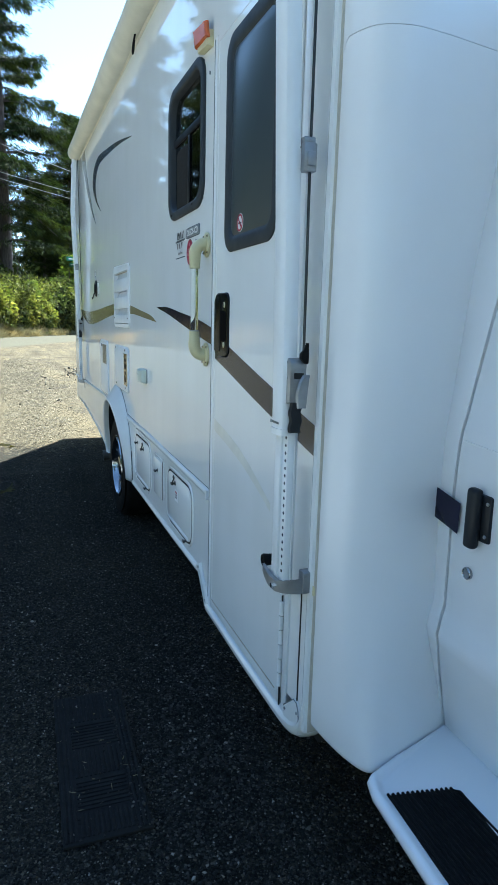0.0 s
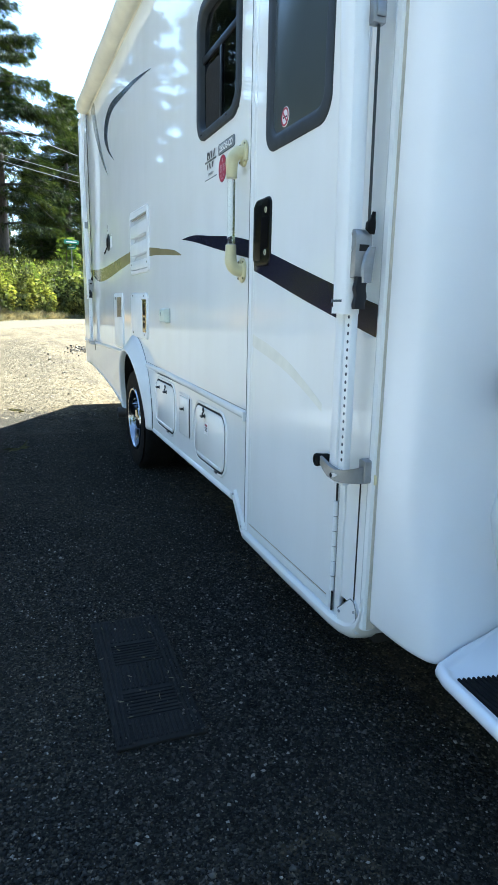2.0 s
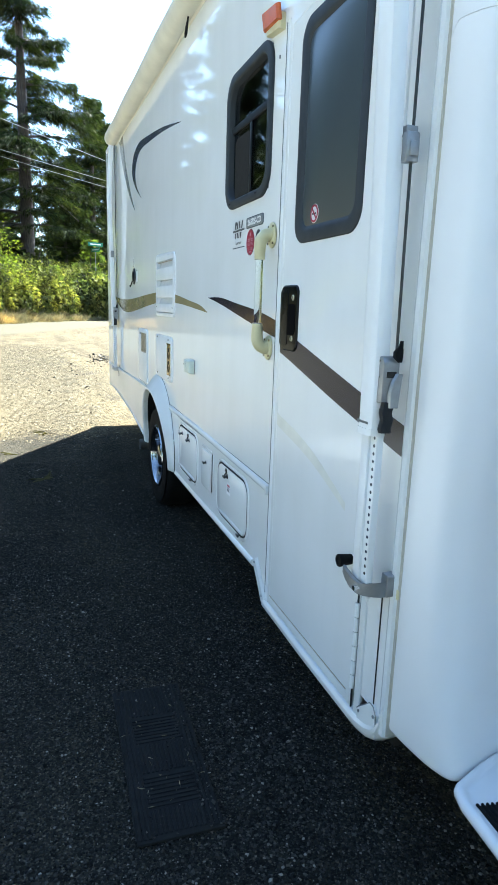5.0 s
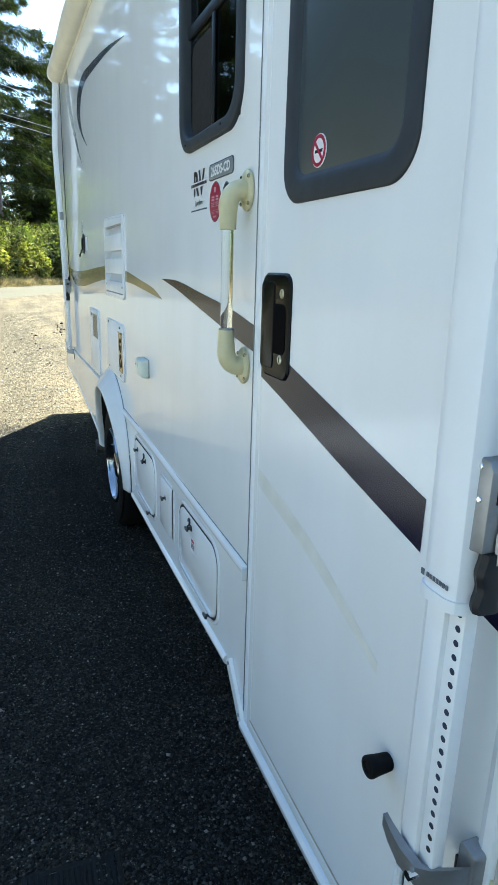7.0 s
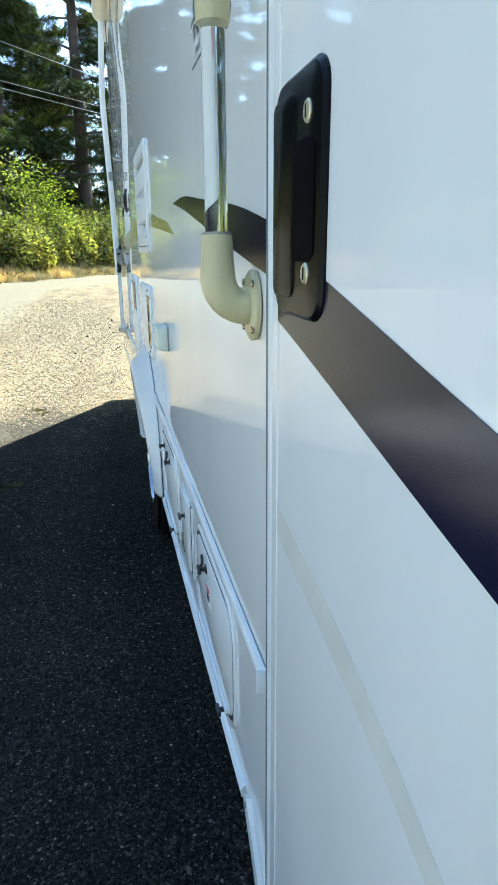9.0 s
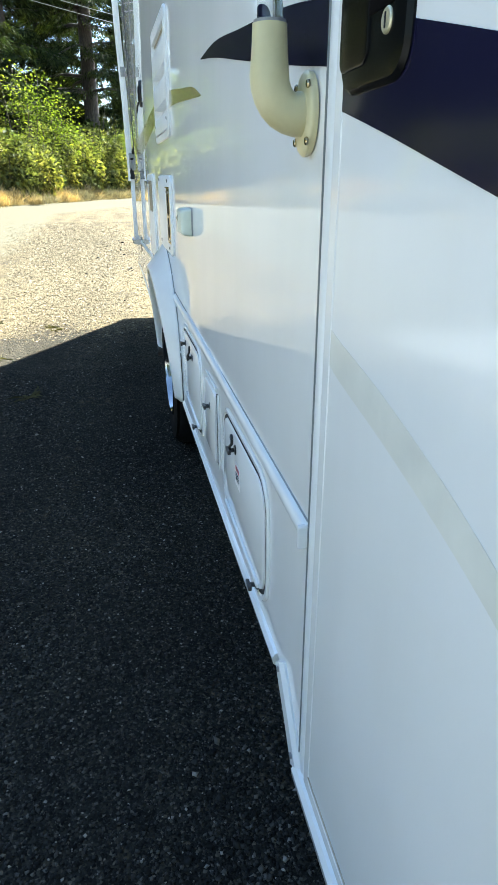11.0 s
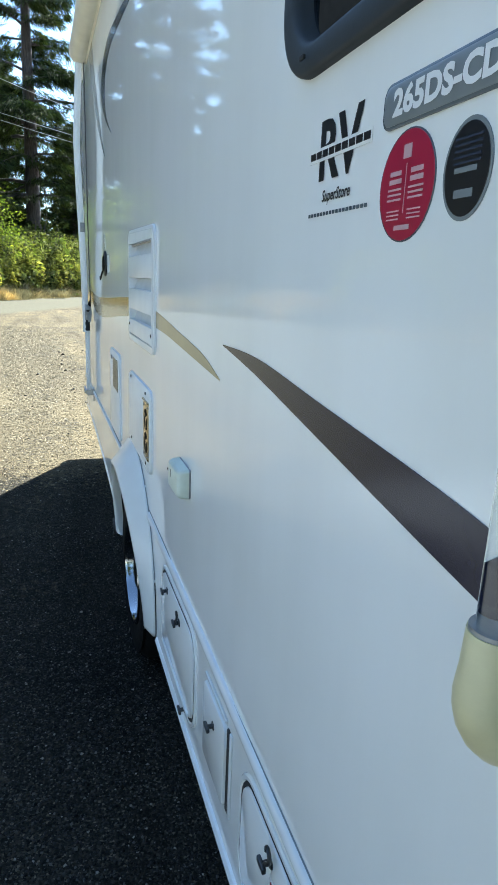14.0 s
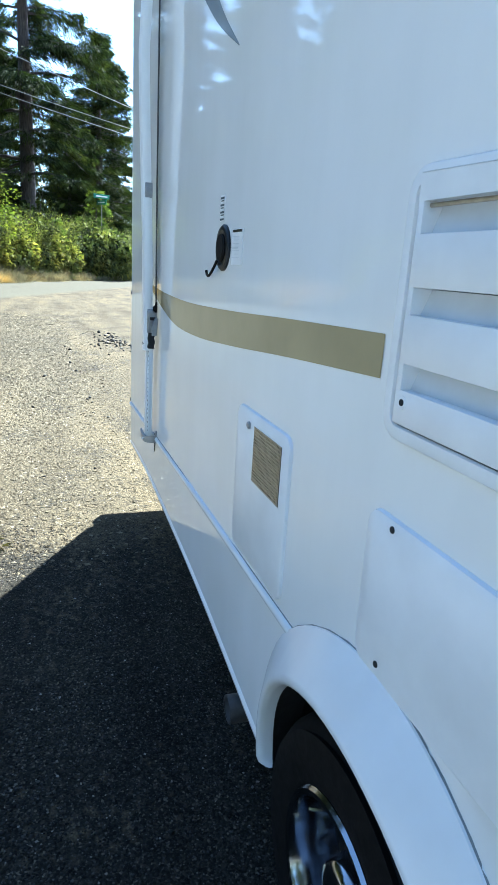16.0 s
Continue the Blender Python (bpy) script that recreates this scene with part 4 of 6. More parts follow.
def compartment(name, x0, x1, z0, z1, r, latches, label):
    bm = bmesh.new()
    plate(bm, x0, x1, z0, z1, 0.0, 0.0065, r, 0.004)
    d = part(name, bm, M["gelcoat"], rv, label)
    bm = bmesh.new()
    frame_ring(bm, x0 - 0.0085, x1 + 0.0085, z0 - 0.0085, z1 + 0.0085, 0.008, 0.0, 0.0034, r + 0.008, 0.001)
    part("door_gap", bm, M["gap"], d)
    bm = bmesh.new()
    frame_ring(bm, x0 - 0.021, x1 + 0.021, z0 - 0.021, z1 + 0.021, 0.0125, 0.0, 0.005, r + 0.02, 0.003)
    part("door_rim", bm, M["gelcoat"], d)
    bm = bmesh.new()
    bevel_box(bm, x0 + 0.03, x1 - 0.03, 0.005, 0.012, z0 + 0.008, z0 + 0.020, 0.003)
    part("drip_rail", bm, M["trim_white"], d)
    for x, z, hook in latches:
        twist_latch(d, x, z, hook)
    return d


c3 = compartment("storage_door", 0.874, 1.267, 0.408, 0.632, 0.055, ((1.12, 0.600, True), (0.925, 0.412, False)), "white rounded storage compartment door with a hook latch")
compartment("storage_door", 1.642, 2.038, 0.418, 0.650, 0.055, ((1.950, 0.617, False), (1.792, 0.611, True), (1.71, 0.422, False)), "white rounded storage compartment door with a hook latch")
bm = bmesh.new()
box(bm, 1.072, 1.122, 0.0065, 0.0072, 0.526, 0.575)
stk = part("warning_sticker", bm, M["white_ink"], c3, "small white and red warning sticker")
bars(stk, [(1.082, 1.114, 0.560, 0.569)], M["red_ink"], 0.0072, 0.008)
bars(stk, [(1.083, 1.113, 0.552 - 0.006 * k, 0.555 - 0.006 * k) for k in range(3)], M["grey_ink"], 0.0072, 0.008)


def fuel_door():
    bm = bmesh.new()
    plate(bm, 1.375, 1.535, 0.452, 0.632, 0.0, 0.008, 0.012, 0.004)
    d = part("filler_door", bm, M["gelcoat"], rv, "white square filler door standing slightly ajar")
    bm = bmesh.new()
    box(bm, 1.3535, 1.370, 0.0, 0.0035, 0.455, 0.636)
    part("door_gap", bm, M["gap"], d)
    bm = bmesh.new()
    bevel_box(bm, 1.342, 1.353, 0.0, 0.0045, 0.45, 0.64, 0.002)
    part("hinge_strip", bm, M["trim_white"], d)
    bm = bmesh.new()
    bevel_box(bm, 1.375, 1.535, 0.0, 0.005, 0.640, 0.649, 0.002)
    part("drip_rail", bm, M["trim_white"], d)
    twist_latch(d, 1.452, 0.578)


fuel_door()


# ---------------------------------------------------------------- fittings on the wall
def screw(parent, x, z, y, r=0.006, mat="gap"):
    bm = bmesh.new()
    disc(bm, x, z, y, y + 0.003, r, 12, 0.001)
    part("screw", bm, M[mat], parent)


def fridge_vent():
    """A flat panel, its top edge sloped to fit the camera's view, with three long louvred slots."""
    def top(x):
        return 1.5725 + 0.0115 * (x - 2.188) / 0.486

    bm = bmesh.new()
    rings = []
    for d, y in ((0.0, 0.0), (0.0, 0.004), (0.0015, 0.0068), (0.005, 0.008), (0.020, 0.008), (0.022, 0.004)):
        ring = round_rect(2.172 + d, 2.706 - d, 1.228 + d, 1.595 - d, max(0.04 - d, 0.012))
        rings.append([(x, y, z - (0.011 * (2.706 - x) / 0.536 if z > 1.5 else 0.0)) for x, z in ring])
    loft(bm, rings, cap1=False)
    v = part("fridge_vent", bm, M["plastic_white"], rv, "white louvred fridge vent panel")
    bm = bmesh.new()
    x0, x1 = 2.188, 2.676
    for z0, z1 in ((1.2535, 1.302), (1.338, 1.404), (1.440, 1.508)):
        bevel_box(bm, x0, x1, -0.036, 0.0095, z0, z1, 0.0012)
    prism(bm, [(x0, 1.548), (x1, 1.548), (x1, top(x1) - 0.002), (x0, top(x0) - 0.002)], -0.036, 0.0095)
    for a, c in ((x0, 2.206), (2.664, x1)):
        bevel_box(bm, a, c, -0.036, 0.0093, 1.26, 1.57, 0.001)
    part("louvre_panel", bm, M["plastic_white"], v)
    # slot backs in greyer plastic, their shade painted in
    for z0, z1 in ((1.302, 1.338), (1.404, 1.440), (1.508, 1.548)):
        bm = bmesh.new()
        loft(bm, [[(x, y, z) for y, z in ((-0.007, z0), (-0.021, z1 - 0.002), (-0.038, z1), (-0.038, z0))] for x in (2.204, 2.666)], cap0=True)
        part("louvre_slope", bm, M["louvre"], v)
    bm = bmesh.new()
    tube(bm, [(2.207, -0.002, 1.5425), (2.663, -0.002, 1.5435)], 0.0030, 8)
    part("louvre_rod", bm, M["mesh_metal"], v)
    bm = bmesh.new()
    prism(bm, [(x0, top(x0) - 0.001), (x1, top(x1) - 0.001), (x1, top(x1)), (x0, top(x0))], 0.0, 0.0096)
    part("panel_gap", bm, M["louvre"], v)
    for x, z in ((2.203, 1.281), (2.655, 1.2855)):
        bm = bmesh.new()
        disc(bm, x, z, 0.008, 0.0105, 0.011, 16, 0.002)
        part("screw_cup", bm, M["plastic_white"], v)
        screw(v, x, z, 0.0095, 0.005)


fridge_vent()


def furnace_panel():
    """Raised panel with a narrow punched exhaust plate."""
    bm = bmesh.new()
    plate(bm, 2.232, 2.712, 0.852, 1.116, 0.0, 0.009, 0.032, 0.0085)
    p = part("furnace_panel", bm, M["plastic_white"], rv, "white raised furnace panel with a tarnished exhaust plate")
    bm = bmesh.new()
    plate(bm, 2.252, 2.348, 0.892, 1.076, 0.008, 0.0105, 0.008, 0.001)
    g = part("exhaust_plate", bm, M["brass"], p, "tarnished brown metal exhaust plate")
    bm = bmesh.new()
    bevel_box(bm, 2.250, 2.352, 0.008, 0.0145, 1.0745, 1.0785, 0.0012)
    part("plate_hood", bm, M["brass"], g)
    # slots are flat black pieces with their shade painted in
    for zc in (1.018, 0.945):
        for k in range(3):
            a0, a1 = radians(120 * k + 38), radians(120 * k + 142)
            bm = bmesh.new()
            prism(bm, [(2.300 + r * math.cos(a0 + (a1 - a0) * s), zc + r * math.sin(a0 + (a1 - a0) * s)) for r, s in ((0.007, 0.5), (0.033, 0.0), (0.034, 0.25), (0.034, 0.5), (0.034, 0.75), (0.033, 1.0))], 0.010, 0.0112)
            part("exhaust_slot", bm, M["recess_shade"], g)
    for x, z in ((2.263, 1.061), (2.336, 1.061), (2.263, 0.904), (2.336, 0.904)):
        screw(g, x, z, 0.010, 0.004, "steel")
    for x, z in ((2.638, 1.1015), (2.636, 0.8785), (2.312, 1.0975), (2.3075, 0.876)):
        screw(p, x, z, 0.0085, 0.0055)


furnace_panel()


def porch_light():
    bm = bmesh.new()
    plate(bm, 1.7255, 1.8425, 0.9605, 1.0295, 0.0, 0.004, 0.006, 0.001)
    p = part("porch_light", bm, M["steel"], rv, "unlit porch light with a milky lens")
    bm = bmesh.new()

    def ring(d, y):
        return [(x, y, z) for x, z in round_rect(1.724 + d, 1.844 - d, 0.959 + d * 0.7, 1.031 - d * 0.7, 0.008)]

    loft(bm, [ring(0.001, 0.004), ring(0.004, 0.022), ring(0.008, 0.028), ring(0.014, 0.031)], cap0=True)
    part("lens", bm, M["lamp_lens"], p, "milky greenish plastic lens")
    bm = bmesh.new()
    box(bm, 1.800, 1.8012, 0.030, 0.0318, 0.994, 1.012)
    part("lens_crack", bm, M["gap"], p)
    screw(p, 1.834, 1.003, 0.0295, 0.003)
    for piece in (p, *p.children_recursive):
        piece.data.transform(Matrix.Translation((-0.007, 0, 0.002)))


porch_light()


def water_hatch():
    bm = bmesh.new()
    plate(bm, 3.034, 3.385, 0.750, 1.126, 0.0, 0.009, 0.03, 0.008)
    h = part("heater_door", bm, M["plastic_white"], rv, "white heater access door with a metal mesh grille")
    # flat dark plate behind the mesh, the recess's shade in its colour
    bm = bmesh.new()
    box(bm, 3.072, 3.246, 0.0085, 0.0095, 0.962, 1.096)
    g = part("grille_recess", bm, M["gap"], h)
    bm = bmesh.new()
    for k in range(23):
        x = 3.074 + 0.0076 * k
        box(bm, x, x + 0.003, 0.0095, 0.0108, 0.963, 1.095)
    for k in range(18):
        z = 0.9645 + 0.0076 * k
        box(bm, 3.073, 3.245, 0.0098, 0.0112, z, z + 0.003)
    part("mesh_grille", bm, M["mesh_metal"], h, "dull metal mesh")
    bm = bmesh.new()
    disc(bm, 3.284, 1.09, 0.0085, 0.015, 0.009, 12, 0.002)
    part("turn_latch", bm, M["steel"], h)


water_hatch()


def cord_hatch():
    cx, cz = 3.555, 1.487
    bm = bmesh.new()
    rings = []
    for r, y in ((0.060, 0.0), (0.060, 0.005), (0.055, 0.009), (0.046, 0.010), (0.040, 0.007)):
        rings.append([(cx + r * math.cos(2 * math.pi * k / 28), y, cz + r * math.sin(2 * math.pi * k / 28)) for k in range(28)])
    loft(bm, rings, cap0=True)
    c = part("cord_hatch", bm, M["black_plastic"], rv, "round black cord inlet with a dangling strap")
    bm = bmesh.new()
    disc(bm, cx, cz, 0.006, 0.015, 0.036, 24, 0.004)
    part("hatch_cap", bm, M["rubber"], c)
    bm = bmesh.new()
    tube(bm, spline([(cx + 0.02, 0.014, cz - 0.035), (cx + 0.04, 0.02, cz - 0.06), (cx + 0.075, 0.02, cz - 0.075), (cx + 0.105, 0.018, cz - 0.072), (cx + 0.112, 0.018, cz - 0.062)], 5), 0.004, 8)
    part("cap_strap", bm, M["rubber"], c)
    bm = bmesh.new()
    box(bm, 3.395, 3.482, 0.0, 0.0015, 1.445, 1.532)
    lab = part("notice_sticker", bm, M["plastic_white"], c, "small pale notice sticker")
    bars(lab, [(3.40, 3.477, 1.524, 1.530)], M["black_ink"], 0.0015, 0.0025)
    bars(lab, [(3.42, 3.475 - 0.012 * (k % 2), 1.513 - 0.0085 * k, 1.5142 - 0.0085 * k) for k in range(7)] + [(3.43, 3.476, 1.484, 1.489)], M["louvre"], 0.0015, 0.0025)
    bm = bmesh.new()
    box(bm, 3.565, 3.605, 0.0, 0.0015, 1.556, 1.622)
    lab = part("notice_sticker", bm, M["plastic_white"], c, "small pale notice sticker")
    bars(lab, [(3.568, 3.602, 1.612 - 0.018 * k, 1.617 - 0.018 * k) for k in range(4)] + [(3.57, 3.598, 1.606 - 0.018 * k, 1.609 - 0.018 * k) for k in range(3)], M["grey_ink"], 0.0015, 0.0025)
    for piece in (c, *c.children_recursive):
        piece.data.transform(Matrix.Translation((0.045, 0, 0.012)))


cord_hatch()


def marker_light():
    bm = bmesh.new()
    bent_plate(bm, [(0.66, 2.135), (0.79, 2.15), (0.80, 2.195), (0.665, 2.19)], 0.0, 0.024, 0.006)
    p = part("marker_light", bm, M["yellowed"], rv, "amber side marker light on a yellowed base")
    bm = bmesh.new()
    bent_plate(bm, [(0.65, 2.160), (0.80, 2.168), (0.822, 2.235), (0.668, 2.218)], 0.018, 0.034, 0.008)
    part("amber_lens", bm, M["amber"], p, "amber plastic lens")
    bm = bmesh.new()
    disc(bm, 0.70, 2.06, 0.0, 0.004, 0.006, 10)
    part("screw", bm, M["steel"], p)
    for piece in (p, *p.children):
        piece.data.transform(Matrix.Translation((0.735, 0, 2.158)) @ Matrix.Diagonal((0.86, 0.9, 0.86, 1.0)) @ Matrix.Translation((-0.735, 0, -2.18)))


marker_light()


# ---------------------------------------------------------------- grab handle
def grab_handle():
    hx, hy = 0.705, 0.046
    zt, zb = 1.53, 1.166

    def elbow(z0, s):
        """An elbow from a flange on the wall round to a socket for the tube; s: +1 opens upwards."""
        bm = bmesh.new()
        loft(bm, [[(hx + r * w * math.cos(a), y, z0 + r * math.sin(a)) for a in [2 * math.pi * k / 24 for k in range(24)]]
                  for r, w, y in ((0.040, 0.78, 0.0015), (0.041, 0.78, 0.007), (0.038, 0.78, 0.010), (0.024, 0.9, 0.0115))], cap0=True)
        pts = [(hx, 0.006, z0), (hx, 0.018, z0)]
        for k in range(1, 7):
            a = radians(90 * k / 6)
            pts.append((hx, 0.018 + 0.028 * math.sin(a), z0 + s * 0.035 * (1 - math.cos(a))))
        pts += [(hx, hy, z0 + s * 0.055), (hx, hy, z0 + s * 0.079)]
        tube(bm, pts, [0.0215] * 2 + [0.0205] * 6 + [0.0185, 0.0175], 20)
        e = part("elbow", bm, M["yellowed"], g, "yellowed plastic elbow with screwed flange", 50)
        for dx, dz in ((0.021, 0.026), (-0.021, 0.026), (0.021, -0.026), (-0.021, -0.026)):
            screw(e, hx + dx, z0 + dz, 0.0095, 0.0042, "brass")

    g = new("grab_handle")
    g.parent = rv
    g.location = (hx, 0.0, zb)
    g.matrix_parent_inverse = Matrix.Translation(-HOME)
    elbow(zt, -1)
    elbow(zb, 1)
    bm = bmesh.new()
    tube(bm, [(hx, hy, zb + 0.07), (hx, hy, (zt + zb) / 2), (hx, hy, zt - 0.072)], 0.0128, 32)
    t = part("clear_tube", bm, M["acrylic"], g, "clear acrylic grip tube", 60)
    t.visible_shadow = False
    bm = bmesh.new()
    tube(bm, [(hx, hy, zb + 0.066), (hx, hy, zb + 0.082)], 0.0165, 24)
    part("tube_collar", bm, M["steel"], g)


M["acrylic"] = glass_mat("clear_acrylic", (0.93, 0.95, 0.94), 0.0)
M["acrylic"].node_tree.nodes["Principled BSDF"].inputs["IOR"].default_value = 1.46
grab_handle()


# ---------------------------------------------------------------- stripes and printed signs
M["pink_ink"] = surface("faded_pink_print", (0.55, 0.36, 0.38), 0.3, vary=0.1)


def decals():
    y0, y1 = 0.0003, 0.0012
    bm = bmesh.new()
    ribbon(bm, [(1.487, 1.3345), (1.30, 1.334), (1.07, 1.311), (0.82, 1.285), (0.656, 1.259)], [(1.487, 1.333), (1.30, 1.308), (1.06, 1.268), (0.82, 1.228), (0.656, 1.203)], y0, y1)
    part("navy_stripe", bm, M["navy"], rv, "tapering navy vinyl stripe")
    bm = bmesh.new()
    ribbon(bm, [(0.612, 1.239), (0.466, 1.205), (0.25, 1.150), (0.03, 1.095)], [(0.612, 1.163), (0.49, 1.134), (0.25, 1.073), (0.03, 1.021)], 0.0041, 0.0049)
    part("navy_stripe", bm, M["navy"], door, "navy vinyl stripe")
    bm = bmesh.new()
    ribbon(bm, [(-0.045, 1.076), (-0.09, 1.065), (-0.140, 1.054)], [(-0.045, 1.006), (-0.09, 0.995), (-0.140, 0.984)], y0, y1)
    part("navy_stripe", bm, M["navy"], rv, "navy vinyl stripe")
    bm = bmesh.new()
    ribbon(bm, [(1.500, 1.270), (1.62, 1.298), (1.75, 1.313), (1.88, 1.325), (2.02, 1.340), (2.175, 1.354)], [(1.500, 1.2675), (1.62, 1.276), (1.75, 1.285), (1.88, 1.294), (2.02, 1.303), (2.175, 1.308)], y0, y1)
    part("gold_stripe", bm, M["gold"], rv, "tapering khaki gold vinyl stripe")
    bm = bmesh.new()
    ribbon(bm, [(2.733, 1.371), (3.10, 1.358), (3.50, 1.341), (3.90, 1.330), (4.19, 1.331), (4.5, 1.342), (4.72, 1.358)], [(2.733, 1.305), (3.10, 1.281), (3.48, 1.252), (3.85, 1.231), (4.184, 1.234), (4.45, 1.275), (4.70, 1.335)], y0, y1)
    part("gold_stripe", bm, M["gold"], rv, "khaki gold vinyl stripe")
    bm = bmesh.new()
    ribbon(bm, [(2.06, 2.205), (2.50, 2.285), (2.95, 2.345), (3.35, 2.385), (3.60, 2.345), (3.67, 2.24), (3.52, 2.12), (3.27, 2.012)],
           [(2.06, 2.203), (2.50, 2.262), (2.95, 2.305), (3.28, 2.325), (3.46, 2.285), (3.52, 2.21), (3.46, 2.115), (3.268, 2.014)], y0, y1)
    part("crescent_stripe", bm, M["slate"], rv, "slate blue crescent vinyl stripe")
    bm = bmesh.new()
    ribbon(bm, [(4.35, 2.60), (4.14, 2.36), (3.80, 2.10), (3.548, 1.963)], [(4.15, 2.62), (4.0, 2.38), (3.74, 2.115), (3.546, 1.965)], y0, y1)
    part("grey_stripe", bm, M["grey_vinyl"], rv, "grey tapering vinyl stripe")
    # model badge
    bm = bmesh.new()
    plate(bm, 0.812, 0.990, 1.584, 1.6215, y0, 0.0024, 0.012, 0.0008)
    b = part("model_badge", bm, M["grey_ink"], rv, "grey rounded model badge with white lettering")
    bm = bmesh.new()
    plate(bm, 0.8145, 0.9875, 1.5865, 1.619, 0.002, 0.0028, 0.010, 0.0003)
    part("badge_face", bm, M["badge_grey"], b)
    tx = lettering("265DS-CD", 0.0285, 1.10, 0.0012)
    bmesh.ops.translate(tx, verts=tx.verts, vec=(0.901, 0.0034, 1.6025))
    part("badge_letters", tx, M["white_ink"], b, smooth=0)
    # dealer sign: two big letters crossed by a line of small print, two lines of small print below
    tx = lettering("RV", 0.082, 0.98, 0.0026, 0.0)
    bmesh.ops.translate(tx, verts=tx.verts, vec=(1.082, 0.0009, 1.588))
    d = part("dealer_sign", tx, M["black_ink"], rv, "black dealer lettering", 0)
    bars(d, [(1.010, 1.154, 1.5815, 1.5955)], M["gelcoat"], 0.0007, 0.0012)
    bars(d, [(1.0125 + 0.0156 * k, 1.0258 + 0.0156 * k, 1.5848, 1.5922) for k in range(9)], M["black_ink"], 0.0010, 0.0015)
    tx = lettering("SuperStore", 0.0165, 0.9, 0.0003, 0.2)
    bmesh.ops.translate(tx, verts=tx.verts, vec=(1.082, 0.0009, 1.5440))
    part("small_print", tx, M["black_ink"], d, smooth=0)
    bars(d, [(1.010 + 0.0079 * k, 1.0150 + 0.0079 * k, 1.5245, 1.5282) for k in range(18)], M["grey_ink"], 0.0004, 0.0010)
    # two oval seals
    bm = bmesh.new()
    disc(bm, 0.943, 1.535, y0, 0.0009, 0.0432, 36, 0.0002, 1.06)
    red = s = part("red_seal", bm, M["grey_ink"], rv, "red oval certification seal")
    bm = bmesh.new()
    disc(bm, 0.943, 1.535, 0.0008, 0.0013, 0.0419, 36, 0.0002, 1.06)
    part("seal_face", bm, M["red_ink"], s)
    bars(s, [(0.9375, 0.9495, 1.557, 1.568), (0.9427, 0.9433, 1.513, 1.553), (0.931, 0.955, 1.4995, 1.5035)], M["pink_ink"], 0.0013, 0.0017)
    for x in (0.9485, 0.9155):
        bars(s, [(x + 0.002, x + 0.020, 1.5445, 1.5485), (x + 0.001, x + 0.0205, 1.538, 1.542)] + [(x, x + 0.022, 1.5325 - 0.0042 * k, 1.5342 - 0.0042 * k) for k in range(3)] + [(x + 0.001, x + 0.021, 1.5150 - 0.0034 * k, 1.5162 - 0.0034 * k) for k in range(3)], M["pink_ink"], 0.0013, 0.0017)
    bm = bmesh.new()
    disc(bm, 0.8615, 1.5365, y0, 0.0009, 0.0285, 36, 0.0002, 1.26)
    s = part("black_seal", bm, M["grey_vinyl"], rv, "black oval certification seal with a grey rim")
    bm = bmesh.new()
    disc(bm, 0.8615, 1.5365, 0.0008, 0.0013, 0.0258, 36, 0.0002, 1.27)
    part("seal_face", bm, M["black_ink"], s)
    bars(s, [(0.849, 0.875, 1.5345, 1.5385), (0.851, 0.873, 1.517, 1.523)], M["grey_vinyl"], 0.0013, 0.0017)
    bars(s, [(0.846, 0.877, 1.5575 - 0.0042 * k, 1.5590 - 0.0042 * k) for k in range(5)], M["slate"], 0.0013, 0.0017)
    for sign in (b, d, red, s):
        for piece in (sign, *sign.children_recursive):
            piece.data.transform(Matrix.Translation((-0.010, 0, -0.008)))


decals()


